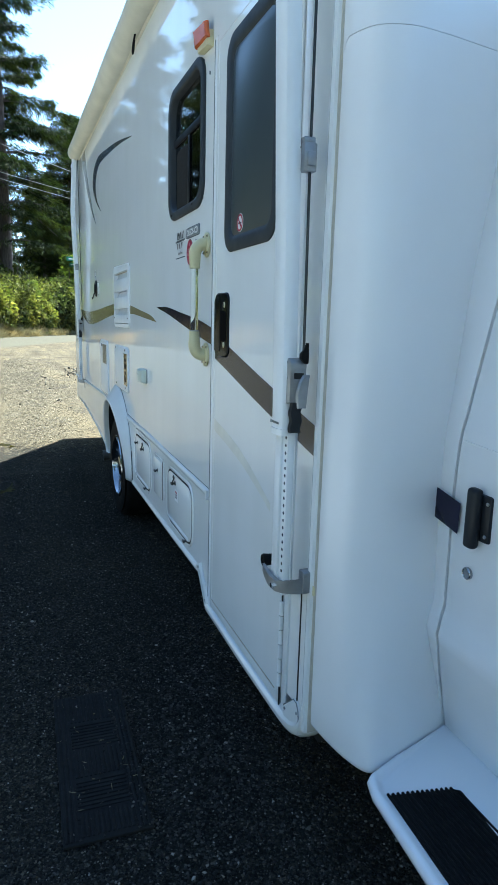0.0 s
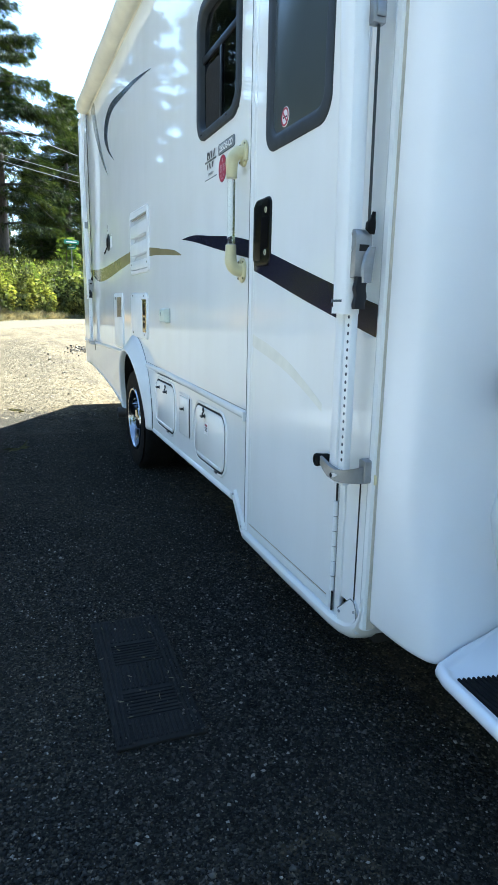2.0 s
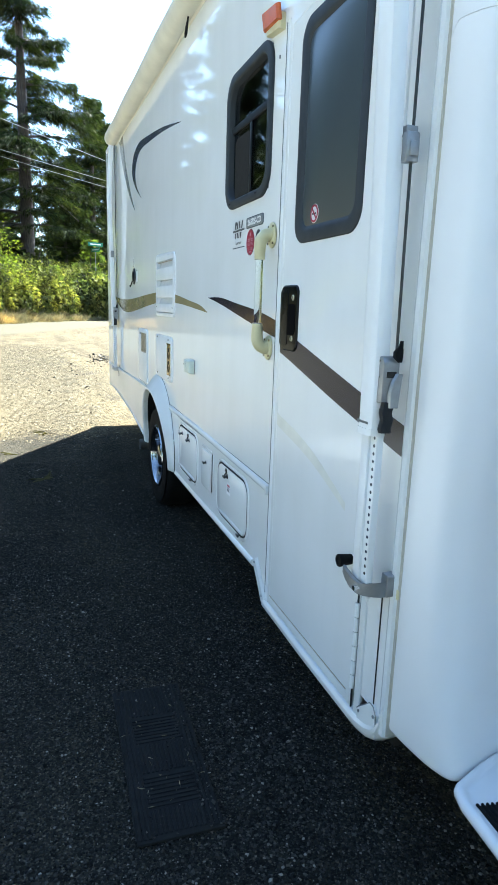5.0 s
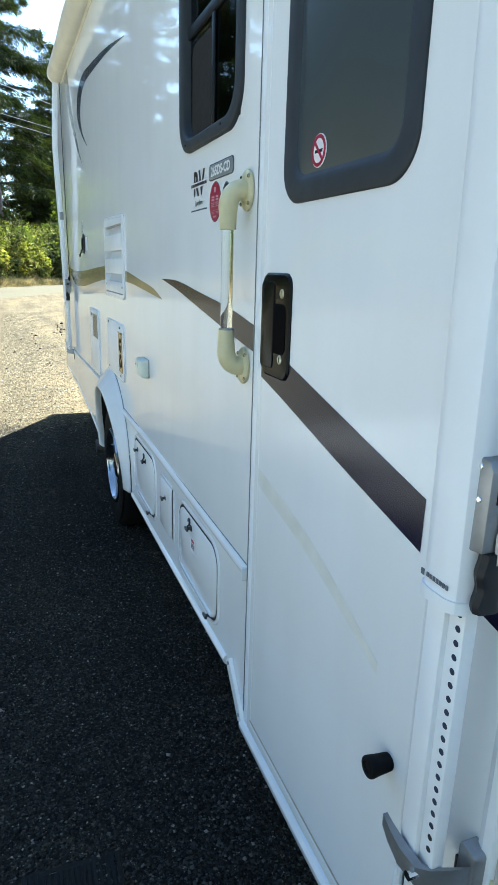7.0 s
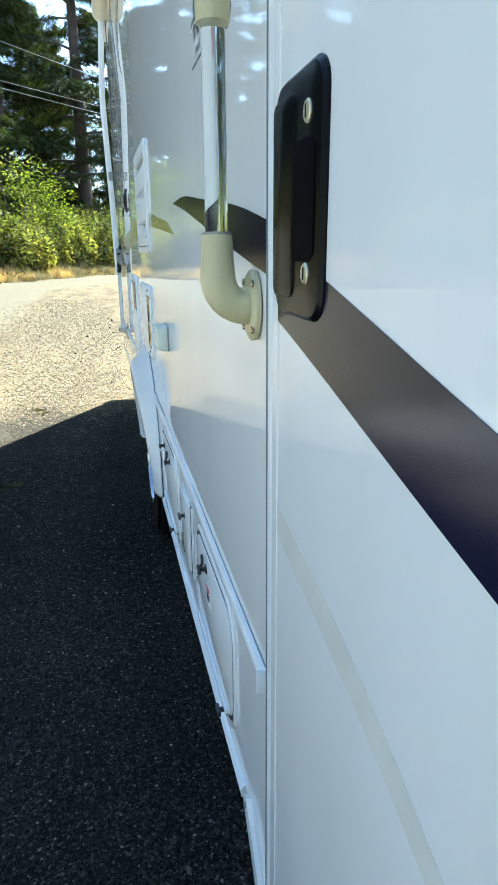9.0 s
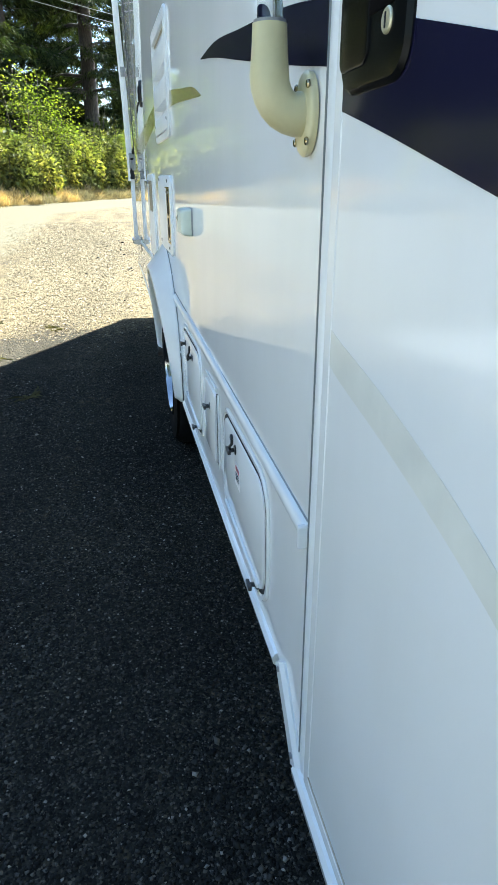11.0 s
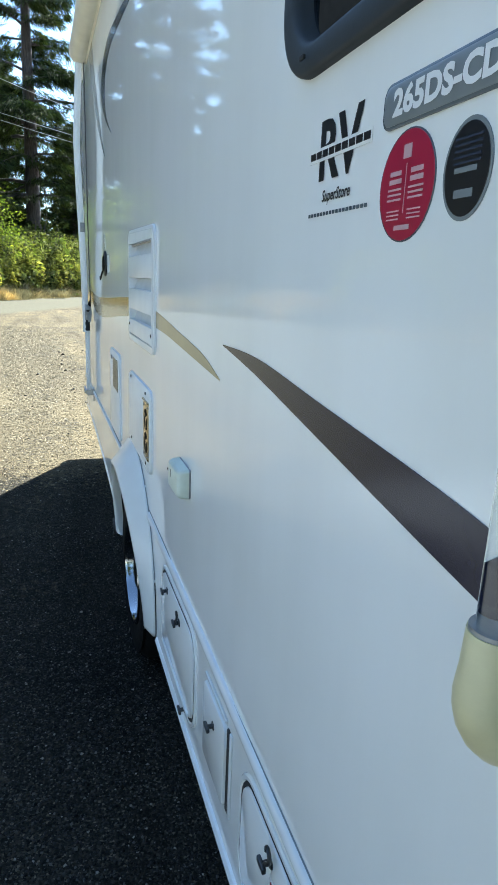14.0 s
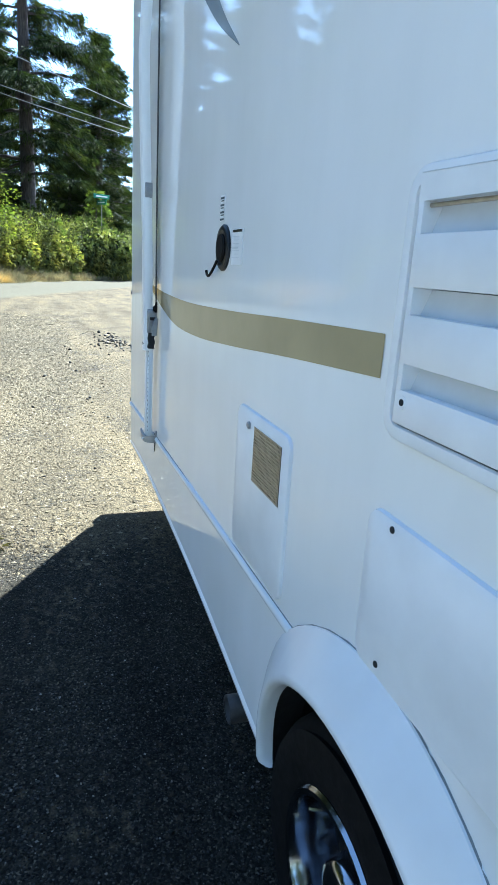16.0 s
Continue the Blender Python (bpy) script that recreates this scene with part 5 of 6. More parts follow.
# ---------------------------------------------------------------- awning
def awning_arm(x, lift, name_label, off, foot, pitch):
    """A folded awning arm: white channel on the wall, inner rail with a row of holes, latch and foot bracket. off: how far it stands off the wall; foot: rise of the foot bracket; pitch: of the holes."""
    ya = 0.058
    top = 2.57 + 0.018 * x
    bm = bmesh.new()
    sec = [(-0.030, 0.022), (-0.032, 0.034), (-0.0305, 0.044), (-0.026, 0.052), (-0.017, 0.0572), (-0.006, ya), (0.010, ya), (0.020, 0.0565), (0.0275, 0.051), (0.0315, 0.042), (0.032, 0.032), (0.030, 0.022)]
    loft(bm, [[(x + dx, y + dy, z) for dx, y in sec] for z, dy in ((1.040, 0.0), (1.07, 0.0), (1.5, 0.008), (1.9, 0.022), (2.15, 0.028), (2.35, 0.018), (top, 0.0))], cap0=True)
    a = part("awning_arm", bm, M["alu_white"], rv, name_label)
    bm = bmesh.new()
    loft(bm, [[(x + dx, y, z) for dx, y in [(c * 1.06, 0.022 + (v - 0.022) * 1.06) for c, v in sec]] for z in (1.036, 1.050)], cap0=True)
    part("channel_end", bm, M["alu_white"], a)
    bars(a, [(x + 0.0120 - 0.0052 * k, x + 0.0156 - 0.0052 * k, 1.0605, 1.0655) for k in range(7)] + [(x + 0.020, x + 0.025, 1.0595, 1.0665)], M["grey_ink"], ya, ya + 0.001)
    bm = bmesh.new()
    bevel_box(bm, x - 0.004, x + 0.026, 0.02, 0.045, 0.655, 1.07, 0.003)
    bevel_box(bm, x - 0.028, x + 0.0, 0.02, 0.038, 0.655, 1.07, 0.003)
    part("inner_rail", bm, M["alu_white"], a)
    # holes are dark discs on the rail, shade put into their colour
    for k in range(19):
        bm = bmesh.new()
        disc(bm, x - 0.019, 1.0296 - pitch * (18 - k), 0.0375, 0.0386, 0.0040, 10, 0.0003)
        part("rail_hole", bm, M["gap" if k < 2 else "slate"], a)
    bm = bmesh.new()
    box(bm, x - 0.001, x + 0.001, 0.0, 0.003, 0.30 if x < 0 else 0.58, 0.66)
    part("rail_gap", bm, M["gap"], a)
    # foot bracket: a strap that wraps the rail and folds back to a plate on the wall
    bm = bmesh.new()
    stations = ((0.046, 0.052, 0.058, 0.660, 0.678), (0.030, 0.051, 0.060, 0.651, 0.673), (0.006, 0.048, 0.060, 0.640, 0.666), (-0.018, 0.042, 0.054, 0.634, 0.660), (-0.029, 0.026, 0.040, 0.631, 0.661), (-0.038, 0.008, 0.022, 0.630, 0.664), (-0.045, -0.006, 0.004, 0.630, 0.668))
    loft(bm, [[(x + dx, y0, z0), (x + dx, y0, z1), (x + dx, y1, z1), (x + dx, y1, z0)] for dx, y0, y1, z0, z1 in stations], cap0=True)
    f = part("foot_bracket", bm, M["steel"], a, "dull grey cast foot bracket")
    bm = bmesh.new()
    tube(bm, [(x - 0.016, 0.040, 0.648), (x - 0.016, 0.062, 0.648)], 0.006, 10)
    part("pivot_pin", bm, M["bright_steel"], f)
    bm = bmesh.new()
    plate(bm, x - 0.050, x - 0.022, 0.629, 0.684, -off, 0.004 - 0.3 * off, 0.006, 0.003)
    part("foot_plate", bm, M["steel"], f)
    bm = bmesh.new()
    plate(bm, x - 0.064, x - 0.048, 0.628, 0.652, -off, 0.0025 - off, 0.004, 0.001)
    part("sealant_smear", bm, M["yellowed"], f)
    for piece in (f, *f.children):
        piece.data.transform(Matrix.Translation((0, 0, foot)))
    # latch: a folded plate over the channel's edge with a slot, a steel lever and a scalloped black grip
    bm = bmesh.new()
    prism(bm, [(x - 0.047, 1.112), (x - 0.047, 1.196), (x - 0.042, 1.206), (x - 0.022, 1.208), (x - 0.019, 1.200), (x - 0.020, 1.118), (x - 0.024, 1.108)], 0.008, 0.047)
    bmesh.ops.bevel(bm, geom=list(bm.edges), offset=0.0025, segments=2, profile=0.5, affect="EDGES")
    l = part("latch_lever", bm, M["steel"], a, "grey metal latch with a black lever")
    bm = bmesh.new()
    loft(bm, [[(x - 0.049, y0, z), (x - 0.049, y1, z), (x - 0.055, y1 - 0.004, z), (x - 0.055, y0, z)] for z, y0, y1 in ((1.100, 0.010, 0.032), (1.13, 0.008, 0.034), (1.155, 0.006, 0.028), (1.172, 0.004, 0.018))], cap0=True)
    part("lever_plate", bm, M["steel"], l)
    bm = bmesh.new()
    box(bm, x - 0.0485, x - 0.047, 0.016, 0.038, 1.163, 1.176)
    part("latch_slot", bm, M["gap"], l)
    bm = bmesh.new()
    loft(bm, [[(x - 0.050 + dx, y + 0.0018 * math.sin(12.0 * k / 12), 1.046 + 0.066 * k / 12) for dx, y in ((0.0, 0.018), (-0.002, 0.024), (0.0, 0.042), (0.006, 0.0455), (0.014, 0.042), (0.014, 0.018))] for k in range(13)], cap0=True)
    part("lever_grip", bm, M["black_plastic"], l, smooth=50)
    for dx, z in ((-0.034, 1.165), (-0.031, 1.198)):
        bm = bmesh.new()
        disc(bm, x + dx, z, 0.0460, 0.0485, 0.0032, 10)
        part("rivet", bm, M["bright_steel"], l)
    bm = bmesh.new()
    loft(bm, [[(x - 0.055 + dx, y, z) for dx, y in ((-0.004 * f, 0.01), (-0.004 * f, 0.012 + 0.016 * f), (0.006 * f, 0.012 + 0.016 * f), (0.006 * f, 0.01))] for z, f in ((1.196, 0.4), (1.206, 1.0), (1.218, 1.0), (1.226, 0.5), (1.240, 0.25))], cap0=True)
    part("travel_catch", bm, M["rubber"], a)
    # slim dark tube between channel and wall: the gap's shadow put into colour
    bm = bmesh.new()
    tube(bm, [(x - 0.036, 0.012, 1.215), (x - 0.036, 0.016, lift), (x - 0.036, 0.018, top - 0.02)], 0.0032, 8)
    part("spring_rod", bm, M["dark_steel"], a)
    # upper clip
    bm = bmesh.new()
    bevel_box(bm, x - 0.046, x - 0.022, 0.004, 0.034, lift - 0.036, lift + 0.020, 0.004)
    bevel_box(bm, x - 0.040, x - 0.020, 0.006, 0.032, lift + 0.018, lift + 0.032, 0.003)
    bevel_box(bm, x - 0.052, x - 0.044, 0.008, 0.028, lift - 0.026, lift + 0.002, 0.003)
    if off == 0:
        bmesh.ops.translate(bm, verts=bm.verts, vec=(0.012, 0.028, 0))
    cl = part("upper_clip", bm, M["steel"], a, "grey metal travel clip")
    bm = bmesh.new()
    disc(bm, x - 0.028, lift + 0.012, 0.033, 0.036, 0.0035, 10)
    part("rivet", bm, M["bright_steel"], cl)
    # neck to the roller
    bm = bmesh.new()
    loft(bm, [[(x + dx * f, y + dy, z) for dx, y in sec] for z, f, dy in ((top - 0.06, 0.8, 0.0), (top, 0.75, 0.0), (top + 0.06, 0.7, 0.004))], cap0=True)
    part("arm_neck", bm, M["yellowed"], a)
    for piece in (a, *a.children_recursive):
        if not piece.name.startswith("rail_gap"):
            piece.data.transform(Matrix.Translation((0, off, 0)))
    return a


awning_arm(-0.104, 1.62, "white folded awning arm with a row of adjustment holes", 0.029, 0.032, 0.0175)
rear_arm = awning_arm(4.565, 1.675, "white folded awning arm with a row of adjustment holes", 0.0, 0.0, 0.0192)
for piece in (rear_arm, *rear_arm.children_recursive):
    piece.data.transform(Matrix.Translation((0, 0, 0.055)))


def awning():
    cy, cz0, r = 0.034, 2.598, 0.060
    n = 28
    bm = bmesh.new()
    rings = []
    rng = random.Random(4)
    for i in range(25):
        x = -0.14 + (4.56 + 0.14) * i / 24
        cz = cz0 + 0.018 * x
        sag = 0.006 * math.sin(i * 1.1) + rng.uniform(-0.0015, 0.0015)
        rings.append([(x, cy + (r + sag * 0.3 + 0.002 * math.sin(3 * a)) * math.cos(a), cz + (r + sag * 0.3) * math.sin(a)) for a in [2 * math.pi * k / n for k in range(n)]])
    loft(bm, rings, cap0=True)
    w = part("awning_roll", bm, M["awning_vinyl"], rv, "rolled cream vinyl awning with dirty folds")
    for x in (-0.155, 4.56):
        cz = cz0 + 0.018 * x
        bm = bmesh.new()
        loft(bm, [[(xx, cy + rr * math.cos(a), cz + rr * math.sin(a)) for a in [2 * math.pi * k / 24 for k in range(24)]] for xx, rr in ((x, r * 0.8), (x + 0.003, r * 1.03), (x + 0.014, r * 1.03), (x + 0.017, r * 0.8))], cap0=True)
        part("roller_cap", bm, M["plastic_white"], w)
    # flap that runs up into the rail on the wall
    bm = bmesh.new()
    loft(bm, [[(x, y, cz0 + 0.018 * x + z) for y, z in ((0.001, -0.06), (0.010, -0.055), (0.016, 0.0), (0.012, 0.16), (0.001, 0.16))] for x in (-0.13, 4.54)], cap0=True)
    part("awning_flap", bm, M["awning_vinyl"], w)
    bm = bmesh.new()
    bevel_box(bm, -0.14, 5.2, -0.02, 0.014, 2.69, 2.715, 0.004)
    part("awning_rail", bm, M["alu_white"], rv)
    bm = bmesh.new()
    x = 1.80
    tube(bm, [(x, 0.03, 2.575), (x, 0.034, 2.552), (x + 0.02, 0.036, 2.535), (x + 0.034, 0.036, 2.515), (x + 0.03, 0.036, 2.50), (x + 0.012, 0.036, 2.502), (x + 0.002, 0.036, 2.52), (x, 0.034, 2.548)], 0.0045, 8)
    part("pull_strap", bm, M["rubber"], w, "dark pull strap loop")


awning()


# ---------------------------------------------------------------- front cap and cab
def front_cap():
    """Smooth moulded wall that turns from the side in to the cab, with a soft lower edge."""
    plan = spline([(X0 - 0.014, -0.004, 0), (-0.20, -0.011, 0), (-0.243, -0.036, 0), (-0.262, -0.095, 0), (-0.256, -0.17, 0), (-0.240, -0.26, 0), (-0.222, -0.38, 0)], 5)
    low = spline([(X0 - 0.014, -0.006, 0), (-0.215, -0.020, 0), (-0.290, -0.046, 0), (-0.338, -0.080, 0), (-0.320, -0.16, 0), (-0.285, -0.27, 0), (-0.250, -0.38, 0)], 5)
    n = len(plan) - 1

    def skin(z0, z1, off, steps, foot=False, seam0=0.0, seam1=0.0):
        """seam0, seam1: how far the lower and the upper edge turn down beside the corner."""
        bm = bmesh.new()
        rings = []
        levels = [(z0 + (z1 - z0) * k / steps, 0.0) for k in range(steps + 1)]
        if foot:
            levels = [(z0, 0.012), (z0 + 0.003, 0.005), (z0 + 0.008, 0.0015), (z0 + 0.015, 0.0)] + levels[1:]
        for z, tuck in levels:
            f = (z - z0) / (z1 - z0)
            w = max(0.0, 1 - (z - 0.27) / 0.55) ** 2
            ring = []
            for k, (p, q) in enumerate(zip(plan, low)):
                c = p.lerp(q, w)
                dz = -0.038 * min(1.0, max(0.0, (X0 - c.x) / 0.18)) * (1 - f) if foot else 0.0
                sag = max(0.0, 1 - k / n * 9) ** 2 - 0.25 * min(1.0, k / n * 1.2)
                dz -= (seam0 * (1 - f) ** 6 + seam1 * f ** 6) * sag
                inward = Vector((0.35, -0.94, 0)).lerp(Vector((0.95, -0.3, 0)), k / n) * tuck
                ring.append((c.x - off * 0.7 + inward.x, c.y + off + inward.y, z + dz))
            inner = [(x + 0.02, y - 0.02, z) for x, y, z in ring[::-1]]
            rings.append(ring + inner)
        loft(bm, rings, cap0=True)
        return bm

    part("front_cap", skin(0.322, 1.826, 0.0, 18, True, 0.0, 0.045), M["cab_paint"], rv, "smooth white moulded corner panel beside the cab", 50)
    part("upper_cap", skin(1.8268, 2.72, 0.0006, 10, False, 0.045, 0.0), M["cab_paint"], rv, "smooth white upper cap panel", 45)


front_cap()


def cab():
    """The cab's side with its door, handle, lock and step."""
    def y_at(z):
        pts = [(0.25, -0.345), (0.42, -0.302), (0.53, -0.270), (0.585, -0.256), (0.61, -0.262), (0.65, -0.276), (0.95, -0.268), (1.05, -0.270), (1.1, -0.277), (1.4, -0.31), (1.7, -0.36), (1.95, -0.42)]
        for (a, u), (b, v) in zip(pts, pts[1:]):
            if z <= b:
                return u + (v - u) * (z - a) / (b - a)
        return pts[-1][1]

    zs = [0.25, 0.30, 0.38, 0.42, 0.48, 0.53, 0.56, 0.585, 0.595, 0.61, 0.63, 0.65, 0.7, 0.8, 0.9, 0.97, 1.03, 1.06, 1.09, 1.12, 1.2, 1.3, 1.4, 1.55, 1.7, 1.95]

    def edge(z):
        """Where the door's rear edge lies at each height."""
        pts = [(0.25, -0.312), (0.36, -0.318), (0.48, -0.334), (0.56, -0.346), (0.60, -0.348), (0.64, -0.341), (0.9, -0.345), (1.04, -0.350), (1.2, -0.368), (1.4, -0.392), (1.7, -0.43), (1.95, -0.47)]
        for (a, u), (b, v) in zip(pts, pts[1:]):
            if z <= b:
                return u + (v - u) * (z - a) / (b - a)
        return pts[-1][1]

    bm = bmesh.new()
    loft(bm, [[(-0.2, y_at(z) - 0.05, z), (-0.255, y_at(z) - 0.008, z), (edge(z) + 0.0035, y_at(z), z), (edge(z) + 0.003, y_at(z) - 0.03, z)] for z in zs], cap0=True)
    p = part("cab_pillar", bm, M["cab_gloss"], rv, "white cab pillar", 45)
    bm = bmesh.new()
    loft(bm, [[(edge(z) - 0.002, y_at(z) - 0.04, z), (edge(z) - 0.002, y_at(z) - 0.003, z), (edge(z) - 0.006, y_at(z), z), (-0.7, y_at(z) + 0.01, z), (-1.2, y_at(z) + 0.012, z), (-1.45, y_at(z), z), (-1.45, y_at(z) - 0.04, z)] for z in zs], cap0=True)
    d = part("cab_door", bm, M["cab_gloss"], rv, "closed white cab door", 45)
    bm = bmesh.new()
    box(bm, -2.3, -0.25, -2.1, -0.44, 0.3, 1.95)
    part("cab_body", bm, M["cab_paint"], rv)
    # crease line
    bm = bmesh.new()
    loft(bm, [[(x, y_at(1.04) + 0.011 * f + dy, 1.045 - 0.02 * f + dz) for dy, dz in ((-0.004, -0.002), (0.001, -0.002), (0.001, 0.0015), (-0.004, 0.0015))] for x, f in ((-0.362, 0.1), (-0.7, 1.0), (-1.2, 1.0))], cap0=True)
    part("crease_line", bm, M["cab_paint"], d)
    # handle
    ya = y_at(0.93)
    bm = bmesh.new()
    bevel_box(bm, -0.472, -0.425, ya - 0.004, ya + 0.010, 0.845, 0.945, 0.005)
    h = part("cab_handle", bm, M["black_plastic"], d, "black cab door handle")
    bm = bmesh.new()
    bevel_box(bm, -0.451, -0.420, ya + 0.008, ya + 0.032, 0.828, 0.958, 0.009, 3)
    part("pull", bm, M["black_plastic"], h)
    for z in (0.860, 0.930):
        bm = bmesh.new()
        disc(bm, -0.464, z, ya + 0.009, ya + 0.013, 0.004, 10)
        part("rivet", bm, M["steel"], h)
    yl = y_at(0.77)
    bm = bmesh.new()
    lathe_y(bm, -0.414, 0.760, [(0.0135, yl), (0.0135, yl + 0.008), (0.0115, yl + 0.010), (0.0095, yl + 0.0085), (0.0005, yl + 0.008)], 20)
    part("door_lock", bm, M["chrome"], d)
    # stripe patch over pillar and door
    bm = bmesh.new()
    ribbon(bm, [(-0.277, 0.926), (-0.32, 0.918), (-0.380, 0.906)], [(-0.281, 0.856), (-0.32, 0.849), (-0.378, 0.837)], ya + 0.0045, ya + 0.0065, 4)
    part("navy_stripe", bm, M["navy"], d, "navy vinyl stripe")
    for piece in (p, d, *d.children_recursive):
        piece.data.transform(Matrix.Translation((0.058, 0, 0)))


cab()


def running_board():
    """White moulded step below the cab door: a raised outer rim, a rear ledge and a sunk ribbed black tread."""
    def outline(d):
        return [(-0.255 - d * 0.1, -0.345), (-0.306 - d * 0.8, -0.156), (-0.340 - d * 0.9, -0.068 - d * 0.3), (-0.354 - d * 0.6, -0.052 - d), (-0.394, -0.040 - d), (-0.60, -0.024 - d),
                (-0.9, -0.014 - d), (-1.4, -0.014 - d), (-1.4, -0.42), (-0.6, -0.42)]

    bm = bmesh.new()
    loft(bm, [[(x, y, z if y > -0.3 else z + up) for x, y in outline(d)] for d, z, up in
              ((0.034, 0.280, 0.0), (0.010, 0.283, 0.0), (0.002, 0.290, 0.0), (0.0, 0.301, 0.0), (0.004, 0.309, 0.0), (0.010, 0.3125, 0.002), (0.017, 0.3115, 0.006), (0.024, 0.306, 0.010), (0.034, 0.303, 0.014))], cap0=True)
    s = part("running_board", bm, M["cab_paint"], rv, "white moulded cab step with a black ribbed tread", 50)
    corners = ((-0.408, -0.070), (-0.438, -0.214), (-0.446, -0.226), (-0.470, -0.230), (-1.3, -0.238), (-1.3, -0.046), (-0.633, -0.056))
    bm = bmesh.new()
    loft(bm, [[(x, y, z) for x, y in corners] for z in (0.296, 0.307)], cap0=True)
    t = part("tread", bm, M["rubber"], s, "black ribbed rubber tread")
    for k in range(15):
        f = k / 14
        y = -0.072 - 0.150 * f
        x = -0.404 - 0.031 * f - (0.012 if k == 14 else 0.0)
        bm = bmesh.new()
        tube(bm, [(x, y, 0.3062), (-1.3, y + 0.020 * (1 - f), 0.3062)], 0.0036, 6)
        part("tread_rib", bm, M["rubber"], t)


running_board()


# ---------------------------------------------------------------- things on the ground
M["worn_rubber"] = surface("worn_grey_rubber", (0.0125, 0.0126, 0.0124), 0.85, vary=0.3, scale=20, spec=0.15)


MAT_X, MAT_Y = 0.305, 0.447


def doormat():
    """A ribbed rubber mat, half sunk in the gravel, with a woven pattern of ridges."""
    m = thing("doormat", (MAT_X, MAT_Y, 0.0), "worn black ribbed rubber mat half buried in gravel", "mat")
    L, W = 0.63, 0.225
    ang = radians(-1.5)
    bm = bmesh.new()
    bevel_box(bm, -L / 2, L / 2, -W / 2, W / 2, 0.002, 0.012, 0.004)
    part("mat_base", bm, M["worn_rubber"], m)
    bm = bmesh.new()
    # bands of ridges, lengthwise and crosswise in turn, with long ridges down the sides
    edges = [-L / 2 + 0.012, -0.215, -0.09, 0.035, 0.16, L / 2 - 0.012]
    half = W / 2 - 0.044
    for k, (a, b) in enumerate(zip(edges, edges[1:])):
        if k % 2:
            for q in range(int((b - a) / 0.0145)):
                x = a + 0.009 + 0.0145 * q
                bevel_box(bm, x - 0.0045, x + 0.0045, -half, half, 0.0105, 0.0150, 0.0015, 1)
        else:
            for q in range(11):
                y = -half + 0.006 + (2 * half - 0.012) * q / 10
                bevel_box(bm, a + 0.004, b - 0.004, y - 0.0040, y + 0.0040, 0.0105, 0.0150, 0.0015, 1)
    for s in (-1, 1):
        for k in range(3):
            y = s * (W / 2 - 0.009 - 0.0125 * k)
            bevel_box(bm, -L / 2 + 0.008, L / 2 - 0.008, y - 0.0042, y + 0.0042, 0.0105, 0.0152, 0.0015, 1)
    part("tread_pattern", bm, M["worn_rubber"], m, smooth=0)
    for c in m.children:
        c.matrix_parent_inverse = Matrix.Rotation(ang, 4, "Z")


doormat()


def loose_stones():
    """Crushed stones, packed close where the camera passes and thinner farther off, in one mesh."""
    rng = np.random.default_rng(7)
    n, dense = 195000, 150000
    # dark stones mostly stop near the shadow's end, adding shade by colour
    x = np.where(rng.random(n) < 0.5, -1.5 + 3.2 * rng.random(n), -1.5 + 5.4 * rng.random(n))
    y = -0.25 + 1.55 * rng.random(n) ** 1.05
    y[dense:] = rng.normal(0.5, 0.6, n - dense)
    x[dense:] = -1.6 + 6.9 * rng.random(n - dense) ** 0.9
    size = 0.0021 + 0.0036 * rng.random(n) ** 3.0
    patch = 0.5 + 0.5 * np.sin(3.1 * x + 1.3 * np.sin(4.0 * y)) * np.sin(5.3 * y + 0.7)
    size *= 0.75 + 0.5 * patch
    size[:700] = rng.uniform(0.005, 0.010, 700)      # a few flat, larger stones
    # darker lumps in the sun, and a low spill of broken stone at the edge of the drive
    m = 170
    x[-m:], y[-m:] = rng.normal(13.4, 0.75, m), rng.normal(-0.85, 0.17, m)
    x[-m - 40:-m], y[-m - 40:-m] = rng.uniform(5.9, 13.0, 40), rng.normal(0.1, 0.4, 40)
    size[-m - 40:] = 0.012 + 0.03 * rng.random(m + 40) ** 2.5
    on_mat = (abs(x - MAT_X) < 0.31) & (abs(y - MAT_Y) < 0.11)
    z = np.where(on_mat, 0.0125, 0.0)
    keep = ~on_mat | (rng.random(n) < np.where(y < MAT_Y - 0.06, 0.5, 0.05))
    x, y, z, size = x[keep], y[keep], z[keep], size[keep]
    n = len(x)
    base = np.array([(1, 0, 0), (0, 1, 0), (-1, 0, 0), (0, -1, 0), (0, 0, 0.8), (0, 0, -0.5)], float)
    v = base[None] * rng.uniform(0.7, 1.3, (n, 6, 3))
    v += rng.normal(0, 0.16, (n, 6, 3))
    a = rng.uniform(0, 2 * np.pi, n)
    c, s = np.cos(a)[:, None], np.sin(a)[:, None]
    vx, vy = v[..., 0] * c - v[..., 1] * s, v[..., 0] * s + v[..., 1] * c
    verts = np.stack([vx * size[:, None] + x[:, None], vy * size[:, None] + y[:, None], v[..., 2] * size[:, None] * 0.8 + z[:, None] + size[:, None] * 0.25], -1).reshape(-1, 3)
    tri = np.array([(0, 1, 4), (1, 2, 4), (2, 3, 4), (3, 0, 4), (1, 0, 5), (2, 1, 5), (3, 2, 5), (0, 3, 5)])
    faces = (tri[None] + 6 * np.arange(n)[:, None, None]).reshape(-1, 3)
    me = bpy.data.meshes.new("gravel")
    me.from_pydata(verts.tolist(), [], faces.tolist())
    me.materials.append(M["stones"])
    me.shade_smooth()
    tagged(new("gravel", me), "loose crushed grey gravel stones", "gravel", kind="stuff")


loose_stones()


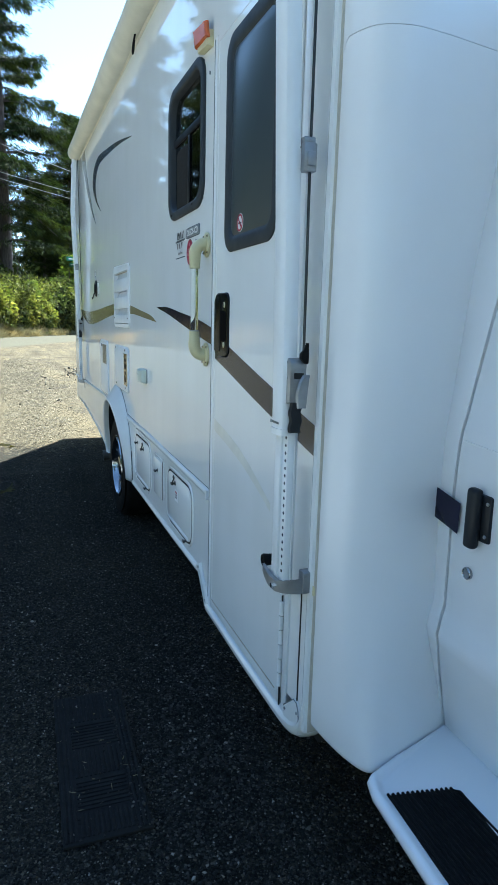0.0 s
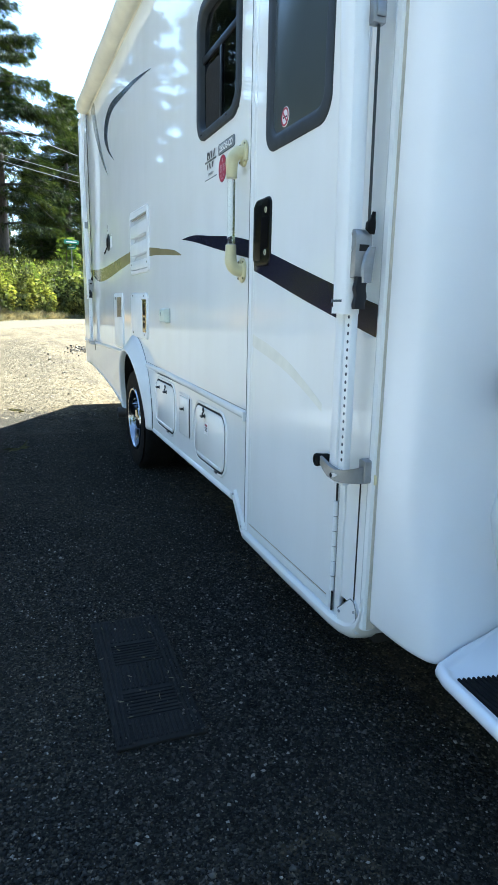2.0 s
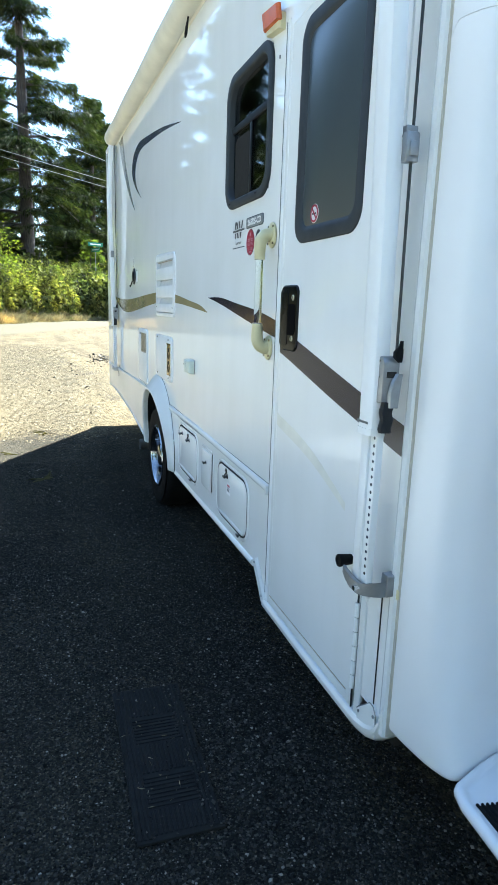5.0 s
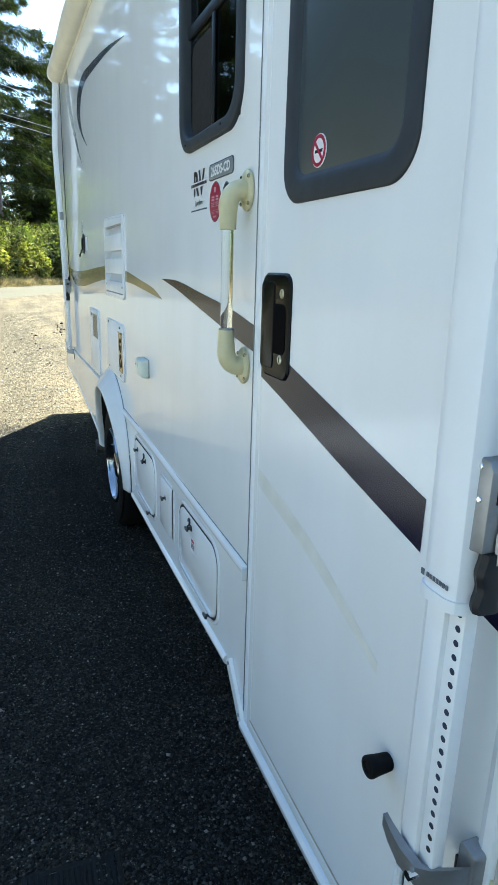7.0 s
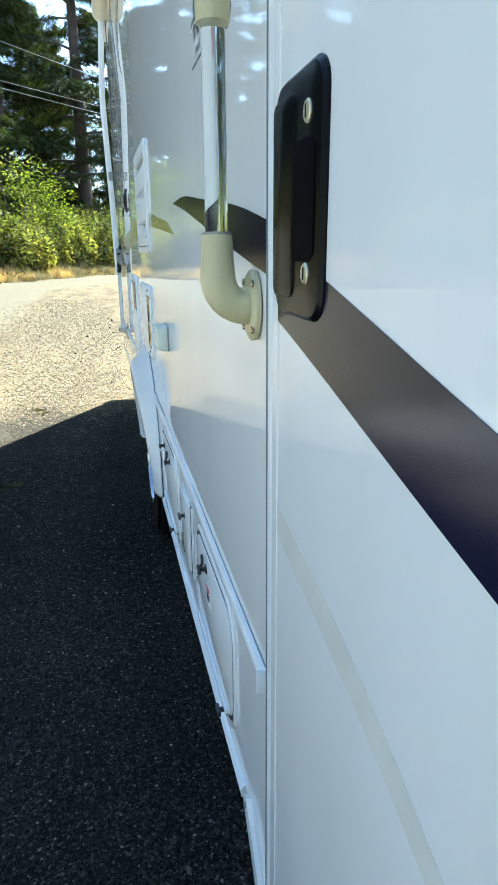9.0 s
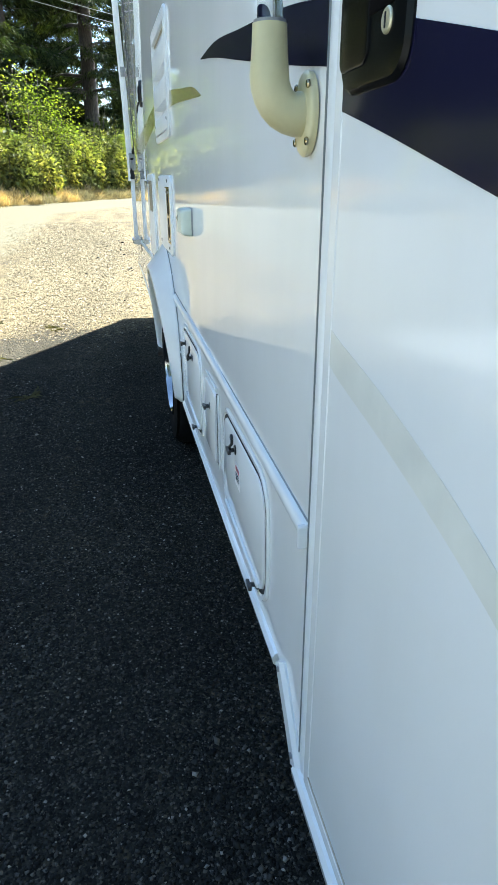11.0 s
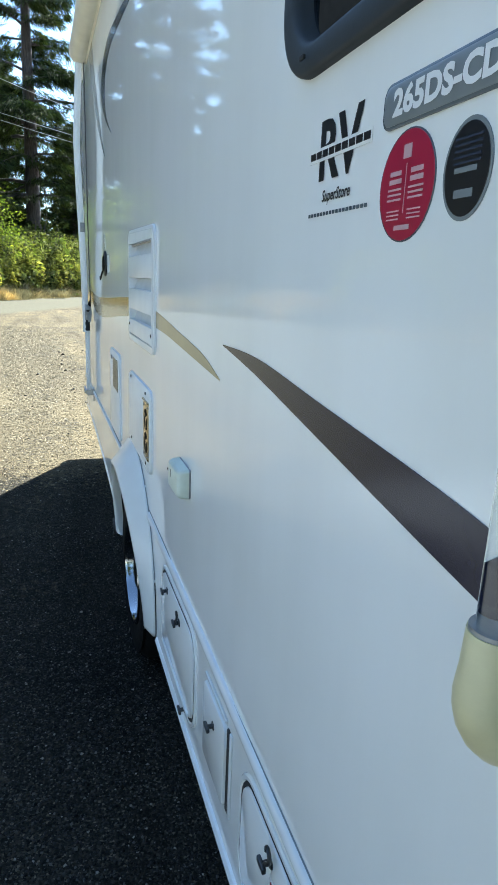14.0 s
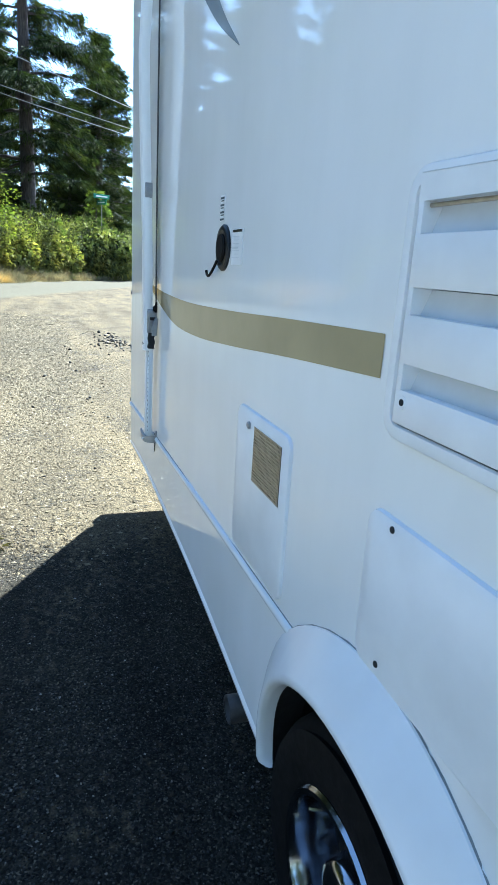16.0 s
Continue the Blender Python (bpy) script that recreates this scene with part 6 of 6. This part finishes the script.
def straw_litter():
    """Chips, twigs and dry straw past the shadow's end, pale tan to add sunlight by colour."""
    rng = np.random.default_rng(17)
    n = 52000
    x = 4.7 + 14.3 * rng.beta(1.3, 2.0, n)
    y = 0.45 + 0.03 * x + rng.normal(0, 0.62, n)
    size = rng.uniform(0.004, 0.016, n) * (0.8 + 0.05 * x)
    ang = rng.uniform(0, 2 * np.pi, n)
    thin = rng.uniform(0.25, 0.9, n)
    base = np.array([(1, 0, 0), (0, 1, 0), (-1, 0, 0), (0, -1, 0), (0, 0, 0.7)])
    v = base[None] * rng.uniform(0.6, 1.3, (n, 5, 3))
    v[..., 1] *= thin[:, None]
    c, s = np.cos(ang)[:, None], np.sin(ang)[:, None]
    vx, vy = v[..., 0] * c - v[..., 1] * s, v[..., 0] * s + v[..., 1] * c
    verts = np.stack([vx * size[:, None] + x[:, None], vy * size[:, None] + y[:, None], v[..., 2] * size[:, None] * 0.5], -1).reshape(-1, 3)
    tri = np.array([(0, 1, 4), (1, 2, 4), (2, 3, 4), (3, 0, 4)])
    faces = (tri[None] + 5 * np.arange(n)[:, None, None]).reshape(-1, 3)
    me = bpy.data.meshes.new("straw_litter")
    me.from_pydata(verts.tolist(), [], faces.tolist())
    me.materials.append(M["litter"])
    tagged(new("straw_litter", me), "tan gravel chips and dry straw from the shadow's end on, paler for sunlight", "gravel", kind="stuff")


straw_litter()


# ---------------------------------------------------------------- plants
def leaf_cards(bm_name, centres, dirs, length, width, mat, rng, droop=0.0, level=0.0):
    """Many small pointed leaves as one mesh; each is two triangles folded at its midrib."""
    n = len(centres)
    d = dirs / np.linalg.norm(dirs, axis=1, keepdims=True)
    r = rng.normal(0, 1, (n, 3)) * (1 - level) + np.array([0, 0, 2.2 * level])      # level: leaves turn their faces up
    side = np.cross(d, r)
    side /= np.linalg.norm(side, axis=1, keepdims=True) + 1e-9
    L, W = length[:, None], width[:, None]
    up = np.cross(side, d)
    a = centres
    b = centres + d * L * 0.5 + side * W * 0.5 + up * W * 0.15
    c = centres + d * L + np.array([0, 0, -1.0]) * droop * L
    e = centres + d * L * 0.5 - side * W * 0.5 + up * W * 0.15
    verts = np.stack([a, b, c, e], 1).reshape(-1, 3)
    k = 4 * np.arange(n)[:, None]
    faces = np.concatenate([k + [0, 1, 2], k + [0, 2, 3]])
    me = bpy.data.meshes.new(bm_name)
    me.from_pydata(verts.tolist(), [], faces.tolist())
    me.materials.append(mat)
    return me


def conifer(seed, height, radius, bare=0.25, tiers=(0.18, 0.5), stout=0.021, inner=0.0, needles="needles", spray=1.0, per=9, label="tall dark fir tree with drooping limbs, behind the hedge or added out of view"):
    """A fir: tapered trunk, tiers of drooping limbs and sprays of needles along them, gaps left open. Returns the thing, standing at the origin."""
    rng = np.random.default_rng(seed)
    t = thing("fir_tree", (0, 0, 0), label, "tree", "firs along the verge")
    bm = bmesh.new()
    tr = stout * height
    tube(bm, [(0, 0, -0.2), (0, 0, 0.6), (0.05, 0.02, height * 0.4), (0.0, 0.05, height * 0.75), (0, 0, height)], [tr * 1.25, tr, tr * 0.75, tr * 0.4, 0.02], 12)
    part("trunk", bm, M["bark"], t, "rough brown trunk")
    centres, dirs, lens = [], [], []
    bm = bmesh.new()
    z = height * bare
    while z < height * 0.985:
        f = (z - height * bare) / (height * (1 - bare))
        for _ in range(rng.integers(3, 6)):
            if rng.random() < 0.12:
                continue
            az = rng.uniform(0, 2 * math.pi)
            ln = radius * (1 - f) ** 0.62 * rng.uniform(0.38, 1.28) + 0.3
            if rng.random() < 0.15:
                ln *= 0.5
            rise = rng.uniform(-0.1, 0.25) + 0.35 * f
            out = np.array([math.cos(az), math.sin(az), 0.0])
            pts = []
            z0 = z + rng.uniform(-0.15, 0.15)
            for s in np.linspace(0, 1, 6):
                pts.append(out * ln * s + np.array([0, 0, z0 + ln * (rise * s - 0.42 * s * s) + 0.12 * ln * s ** 4]))
            tube(bm, pts, [0.05 * ln / 3 * (1 - 0.85 * s) + 0.008 for s in np.linspace(0, 1, 6)], 5, caps=False)
            m = int(30 * ln) + 8
            across = np.array([-out[1], out[0], 0])
            for s in inner + (1 - inner) * rng.random(m) ** 0.75:
                i = min(4, int(s * 5))
                p = np.array(pts[i]) * (1 - (s * 5 - i)) + np.array(pts[i + 1]) * (s * 5 - i)
                sidew = across * rng.choice([-1, 1])
                twig = (0.12 + 0.30 * (1 - abs(s - 0.45))) * ln * rng.uniform(0.3, 0.8)
                reach = rng.random()
                q = p + sidew * twig * reach + out * twig * 0.4 * rng.random() - np.array([0, 0, 0.25 * twig * reach])
                for _ in range(per):
                    centres.append(q + rng.normal(0, 0.11 * spray, 3))
                    dirs.append(out * rng.uniform(0.2, 1.0) + sidew * rng.uniform(0.0, 1.0) + np.array([0, 0, rng.uniform(-1.1, 0.1)]))
                    lens.append(rng.uniform(0.15, 0.42) * spray)
        z += rng.uniform(*tiers) * (0.6 + 0.8 * (1 - f))
    part("branchwork", bm, M["bark"], t)["kind"] = "stuff"
    centres, dirs, lens = np.array(centres), np.array(dirs), np.array(lens)
    me = leaf_cards("crown", centres, dirs, lens, lens * rng.uniform(0.09, 0.19, len(lens)), M[needles], rng, 0.15)
    ob = new("crown", me)
    ob.parent = t
    ob["label"] = "dark green needles in ragged tiers"
    return t


def bush(seed, height, width, mat, cards=10500, leaf=(0.06, 0.15), stems=15, name="bush", label="dense green roadside bush in dappled sun", bare=0.0):
    """A broad shrub: stems that fan out, each ending in layered sprays of leaves of uneven size, with dark gaps between."""
    rng = np.random.default_rng(seed)
    t = thing(name, (0, 0, 0), label, name.split("_")[-1], "bushes along the verge")
    bm = bmesh.new()
    sprays = []
    for _ in range(stems):
        az, r = rng.uniform(0, 2 * math.pi), width * 0.5 * math.sqrt(rng.random())
        top = height * (0.38 + 0.72 * rng.random()) * (1 - 0.35 * (r / (width * 0.5)) ** 2)
        tip = np.array([r * math.cos(az), r * math.sin(az), top])
        mid = tip * [0.6, 0.6, 0.5] + rng.normal(0, 0.12, 3)
        tube(bm, [(tip[0] * 0.3, tip[1] * 0.3, -0.05), mid, tip], [0.04, 0.026, 0.008], 5, caps=False)
        for k in range(7):
            f = bare + (1 - bare) * (k + rng.random()) / 7
            p = mid * (1 - f) * 2 * f + tip * f * f + np.array([tip[0] * 0.3, tip[1] * 0.3, 0]) * (1 - f) ** 2
            a = rng.uniform(0, 2 * math.pi)
            out = np.array([math.cos(a), math.sin(a), rng.uniform(-0.15, 0.45)])
            sprays.append((p + out * rng.uniform(0.1, 0.5), out, rng.uniform(0.25, 0.6) * height / 4.2, rng.uniform(0.5, 1.5)))
    part("stem_cluster", bm, M["bark"], t)
    cs, ds = [], []
    total = sum(w for *_, w in sprays)
    for c, out, r, w in sprays:
        per = int(cards * w / total)
        v = rng.normal(0, 1, (per, 3))
        v /= np.linalg.norm(v, axis=1, keepdims=True)
        rad = r * rng.random(per) ** 0.5 * 1.4
        p = c + v * rad[:, None] * [1.25, 1.25, 0.55]
        p[:, 2] += -0.22 * rad ** 2 / r
        p[:, 2] = np.maximum(p[:, 2], 0.05)
        cs.append(p)
        ds.append(v * [1, 1, 0.4] + out * 0.6 + rng.normal(0, 0.35, (per, 3)))
    ln = [rng.uniform(leaf[0], leaf[1], sum(len(c) for c in cs))]
    if not bare:                             # larger cards deep inside, added to block light through the bush
        v = rng.normal(0, 1, (2600, 3))
        v /= np.linalg.norm(v, axis=1, keepdims=True)
        p = v * rng.random((2600, 1)) ** 0.45 * [width * 0.42, width * 0.42, height * 0.42] + [0, 0, height * 0.36]
        p[:, 2] = np.abs(p[:, 2])
        cs.append(p)
        ds.append(v + rng.normal(0, 0.8, (2600, 3)))
        ln.append(rng.uniform(0.22, 0.46, 2600))
    cs, ds, ln = np.concatenate(cs), np.concatenate(ds), np.concatenate(ln)
    ob = new("foliage", leaf_cards("foliage", cs, ds, ln, ln * rng.uniform(0.45, 0.8, len(ln)), mat, rng, 0.3, 0.55))
    ob.parent = t
    return t


def place(src, x, y, s=1.0, turn=0.0, first=[]):
    m = pose(x, y, 0, 0, 0, turn) @ Matrix.Scale(s, 4)
    if src not in first:
        first.append(src)
        src.matrix_basis = m
        return src
    ob = copy_thing(src, pose(x, y, 0, 0, 0, turn))
    ob.scale = (s, s, s)
    return ob


firs = [conifer(11, 27.0, 7.0, 0.20, (0.34, 0.85), 0.020, 0.10), conifer(12, 25.0, 5.2, 0.05, (0.24, 0.62), 0.021, 0.0, "needles", 1.2, 5), conifer(13, 22.0, 4.2, 0.10, (0.3, 0.7), 0.021, 0.0, "needles", 1.15, 6), conifer(15, 22.0, 5.0, 0.05, (0.22, 0.5), 0.021, 0.0, "needles", 1.5, 3)]
bushes = [bush(21, 4.6, 5.2, M["leaves"]), bush(22, 4.0, 4.6, M["leaves_b"]), bush(23, 5.4, 5.0, M["leaves"], 12000)]
maple = bush(24, 8.2, 3.0, M["maple"], 1700, (0.11, 0.21), 7, "maple_sapling", "slender maple with bright yellow-green leaves above the hedge", 0.62)
prng = random.Random(5)

# firs: (kind, x, y, scale); tall down the road; unseen ones beside and behind shape reflections and block sky light
for k, x, y, s in (
    (0, 56.0, 0.72, 1.17), (1, 68.0, -5.8, 0.86), (1, 74.0, -2.4, 0.62), (1, 80.0, -4.6, 0.72), (1, 66.0, -2.9, 0.46), (1, 43.5, 8.2, 0.90), (2, 50.0, 5.9, 1.0), (2, 70.0, 3.2, 1.0),
    (1, 37.0, 11.5, 0.86), (3, 31.0, 14.5, 0.92), (3, 26.0, 18.5, 0.96),
    (0, 44.0, 13.0, 0.72), (3, 35.0, 20.0, 0.80), (3, 19.0, 21.5, 0.86), (3, 12.0, 25.0, 0.66), (3, 4.0, 27.0, 0.60), (3, 24.0, 26.0, 0.72), (3, -5.0, 29.0, 0.72),
    (2, 54.0, 10.0, 0.8), (1, 84.0, -9.0, 0.95), (1, 62.0, 4.6, 0.86), (1, 64.0, 9.5, 0.6), (3, -13.0, 27.0, 0.9), (3, -18.0, 20.0, 0.8), (3, -21.0, 12.0, 0.9), (3, -23.0, 4.0, 0.9), (3, -25.0, -5.0, 0.9),
    (3, 33.5, 17.5, 0.98), (3, 28.0, 21.5, 1.0), (3, 30.5, 25.0, 0.84), (3, 22.5, 23.5, 0.95), (3, 16.0, 26.0, 0.74), (3, 8.5, 28.5, 0.66), (3, 20.0, 29.0, 0.80), (3, 0.0, 30.0, 0.74), (3, 38.0, 23.0, 0.7), (3, 58.0, 14.5, 0.72), (3, 52.0, 15.5, 0.66), (3, 48.0, 18.5, 0.7), (3, 43.0, 17.0, 0.62), (3, 46.0, 10.5, 0.5),
):
    place(firs[k], x, y, s, prng.uniform(0, 360))

for i in range(30):
    f = i / 29
    x = 62.0 - 60.0 * f
    y = 20.5 - 0.5 * x + (1.8 if x > 26 else 1.8 + 0.012 * (26 - x) ** 2)
    if 24 < x < 33:                          # bushes left out; the dark wood behind stands in for deep shade
        continue
    place(bushes[(i * 2 + i // 3) % 3], x + prng.uniform(-0.7, 0.7), y + prng.uniform(0.4, 1.8), prng.uniform(0.65, 1.15) * (0.78 if 30 < x < 48 else 0.9), prng.uniform(0, 360))
for i in range(16):
    f = i / 15
    x = 62.0 - 50.0 * f
    y = 20.5 - 0.5 * x + (4.4 if x > 26 else 4.4 + 0.012 * (26 - x) ** 2)
    if 24 < x < 38:
        continue
    place(bushes[(i + 1) % 3], x + prng.uniform(-1, 1), y + prng.uniform(0.3, 1.8), prng.uniform(0.85, 1.2), prng.uniform(0, 360))


for i in range(26):
    x = 66.0 - 40.0 * i / 25
    if x < 33.5:
        continue
    place(bushes[(i * 2 + 1) % 3], x + prng.uniform(-0.5, 0.5), 20.5 - 0.5 * x + 0.9 + prng.uniform(0.2, 0.8), prng.uniform(0.55, 0.85), prng.uniform(0, 360))


for x, y, s in ((38.6, 4.0, 1.1), (40.2, 2.7, 0.92)):
    place(maple, x, y, s, prng.uniform(0, 360))
for x, y, s in ((48.6, -4.2, 1.12), (47.6, -3.0, 0.95), (50.0, -5.4, 0.9)):
    place(bushes[1], x, y, s, prng.uniform(0, 360))


young = conifer(14, 6.2, 1.5, 0.04, (0.2, 0.42), 0.012, 0.0, "young_needles", 0.6, 9, "young light green fir beside the street sign")
for x, y, s in ((51.0, -3.95, 1.0), (44.0, -0.9, 0.6)):
    place(young, x, y, s, prng.uniform(0, 360))
# two unseen firs added to fill bright sky gaps mirrored in the wall
for x, y, s in ((38.5, 17.2, 0.78), (30.0, 13.2, 0.62)):
    place(firs[3], x, y, s, prng.uniform(0, 360))


def far_wood():
    """Dark understorey and far trees that close the view behind the hedge."""
    rng = np.random.default_rng(31)
    n = 26000
    x = rng.uniform(-10, 120, n)
    off = rng.uniform(7, 26, n)
    y = 20.5 - 0.5 * x + off + np.where(x < 26, 0.012 * (26 - x) ** 2, 0)
    top = 3.4 + 2.6 * np.sin(x * 0.35) * np.sin(x * 0.13 + 1.0) + 0.12 * off
    z = top * rng.random(n) ** 0.8
    ln = rng.uniform(0.5, 1.1, n)
    me = leaf_cards("undergrowth", np.stack([x, y, z], -1), rng.normal(0, 1, (n, 3)), ln, ln * 0.6, M["needles"], rng, 0.2)
    tagged(new("undergrowth", me), "dense dark undergrowth of the wood", "undergrowth", kind="stuff")


far_wood()


M["weed"] = leaf_mat("withered_weed", (0.07, 0.064, 0.036), (0.16, 0.14, 0.084), 0.2)


def dry_grass():
    rng = np.random.default_rng(41)
    n = 150000
    x = rng.uniform(12, 66, n)
    tuft = rng.random(n) < 0.55                # tufts stand out of a thin sward
    tx, tw = rng.uniform(12, 66, 900), rng.beta(1.7, 1.3, 900)
    pick = rng.integers(0, 900, n)
    x = np.where(tuft, tx[pick] + rng.normal(0, 0.13, n), x)
    w = np.where(tuft, tw[pick] + rng.normal(0, 0.03, n), rng.beta(2.2, 1.5, n))
    y = 20.5 - 0.5 * x - 1.5 + 3.9 * w + np.where(x < 26, 0.012 * (26 - x) ** 2, 0) + 0.4 * np.sin(x * 1.7) + 0.3 * np.sin(x * 4.3 + 1.0)
    h = np.where(tuft, rng.uniform(0.45, 1.25, n) * (0.75 + 0.5 * rng.random(900)[pick]), rng.uniform(0.12, 0.5, n)) * (0.4 + 0.85 * np.clip(w, 0, 1))
    d = np.stack([rng.normal(0, 0.42, n), rng.normal(0, 0.42, n), np.ones(n)], -1)
    me = leaf_cards("grass", np.stack([x, y, np.zeros(n)], -1), d, h, rng.uniform(0.008, 0.02, n), M["dry_grass"], rng, 0.1)
    tagged(new("grass", me), "dry straw-coloured grass along the road's edge", "grass", kind="stuff")
    # a withered clump and few stalks on the drive
    n = 65
    x, y = rng.uniform(0.5, 5.5, n), rng.uniform(0.25, 1.4, n)
    c = np.stack([0.5 + 5 * rng.random(n // 13), 0.3 + 1.1 * rng.random(n // 13)], -1)
    c[0] = (3.40, 0.71)
    xy = np.repeat(c, 13, 0)[:n] + rng.normal(0, 0.02, (n, 2))
    d = np.stack([rng.normal(0, 1, n), rng.normal(0, 1, n), rng.uniform(0.1, 0.7, n)], -1)
    bits = 26
    on = np.stack([MAT_X + rng.uniform(-0.3, 0.3, bits), MAT_Y + rng.uniform(-0.1, 0.1, bits), np.full(bits, 0.0165)], -1)
    flat = np.stack([rng.normal(0, 1, bits), rng.normal(0, 1, bits), np.full(bits, 0.05)], -1)
    me = leaf_cards("straw_bits", on, flat, rng.uniform(0.008, 0.026, bits), rng.uniform(0.002, 0.0045, bits), M["dry_grass"], rng, 0.0)
    tagged(new("straw_bits", me), "pale bits of straw strewn on the rubber mat", "straw", kind="stuff")
    me = leaf_cards("weeds", np.concatenate([xy, np.full((n, 1), 0.002)], 1), d, np.where(np.arange(n) < 13, 0.11, rng.uniform(0.03, 0.09, n)), rng.uniform(0.0014, 0.0026, n), M["weed"], rng, 0.2)
    tagged(new("weeds", me), "thin dry weeds among the gravel", "weeds", kind="stuff")


dry_grass()


def street_sign():
    x, y = 50.0, -4.25
    s = thing("street_sign", (x, y, 0), "green street name signs crossed on a tall post by the bushes", "street sign")
    bm = bmesh.new()
    tube(bm, [(x, y, 0), (x, y, 5.85)], 0.04, 10)
    part("post", bm, M["wood_pole"], s)
    for z, ang, w in ((5.68, 18, 1.2), (5.28, -62, 1.2)):
        bm = bmesh.new()
        b2 = bmesh.new()
        bevel_box(b2, -0.012, 0.012, -w / 2, w / 2, -0.15, 0.15, 0.01)
        m = pose(x - 0.06, y, z, 0, 0, ang)
        join(bm, b2, m)
        p = part("name_plate", bm, M["green_sign"], s, "green name plate")
        bm = bmesh.new()
        b2 = bmesh.new()
        box(b2, -0.02, -0.012, -w * 0.36, w * 0.36, -0.045, 0.045)
        join(bm, b2, m)
        part("print_bar", bm, M["white_ink"], p)


street_sign()


def overhead_wires():
    for za, zb in ((11.25, 9.45), (9.62, 8.40), (9.25, 8.02)):
        slope = (zb - za) / (-4.9 - 1.2)
        bm = bmesh.new()
        pts = []
        for k in range(25):
            y = 40 - 80 * k / 24
            z = za + slope * (y - 1.2) + 0.0016 * (y - 1.2) ** 2
            pts.append((40.0, y, z))
        tube(bm, pts, 0.013, 6)
        me = mesh_of("overhead_wire", bm, M["cable"])
        tagged(new("overhead_wire", me), "pale overhead cable strung across the road", "cable", "overhead cables")


overhead_wires()
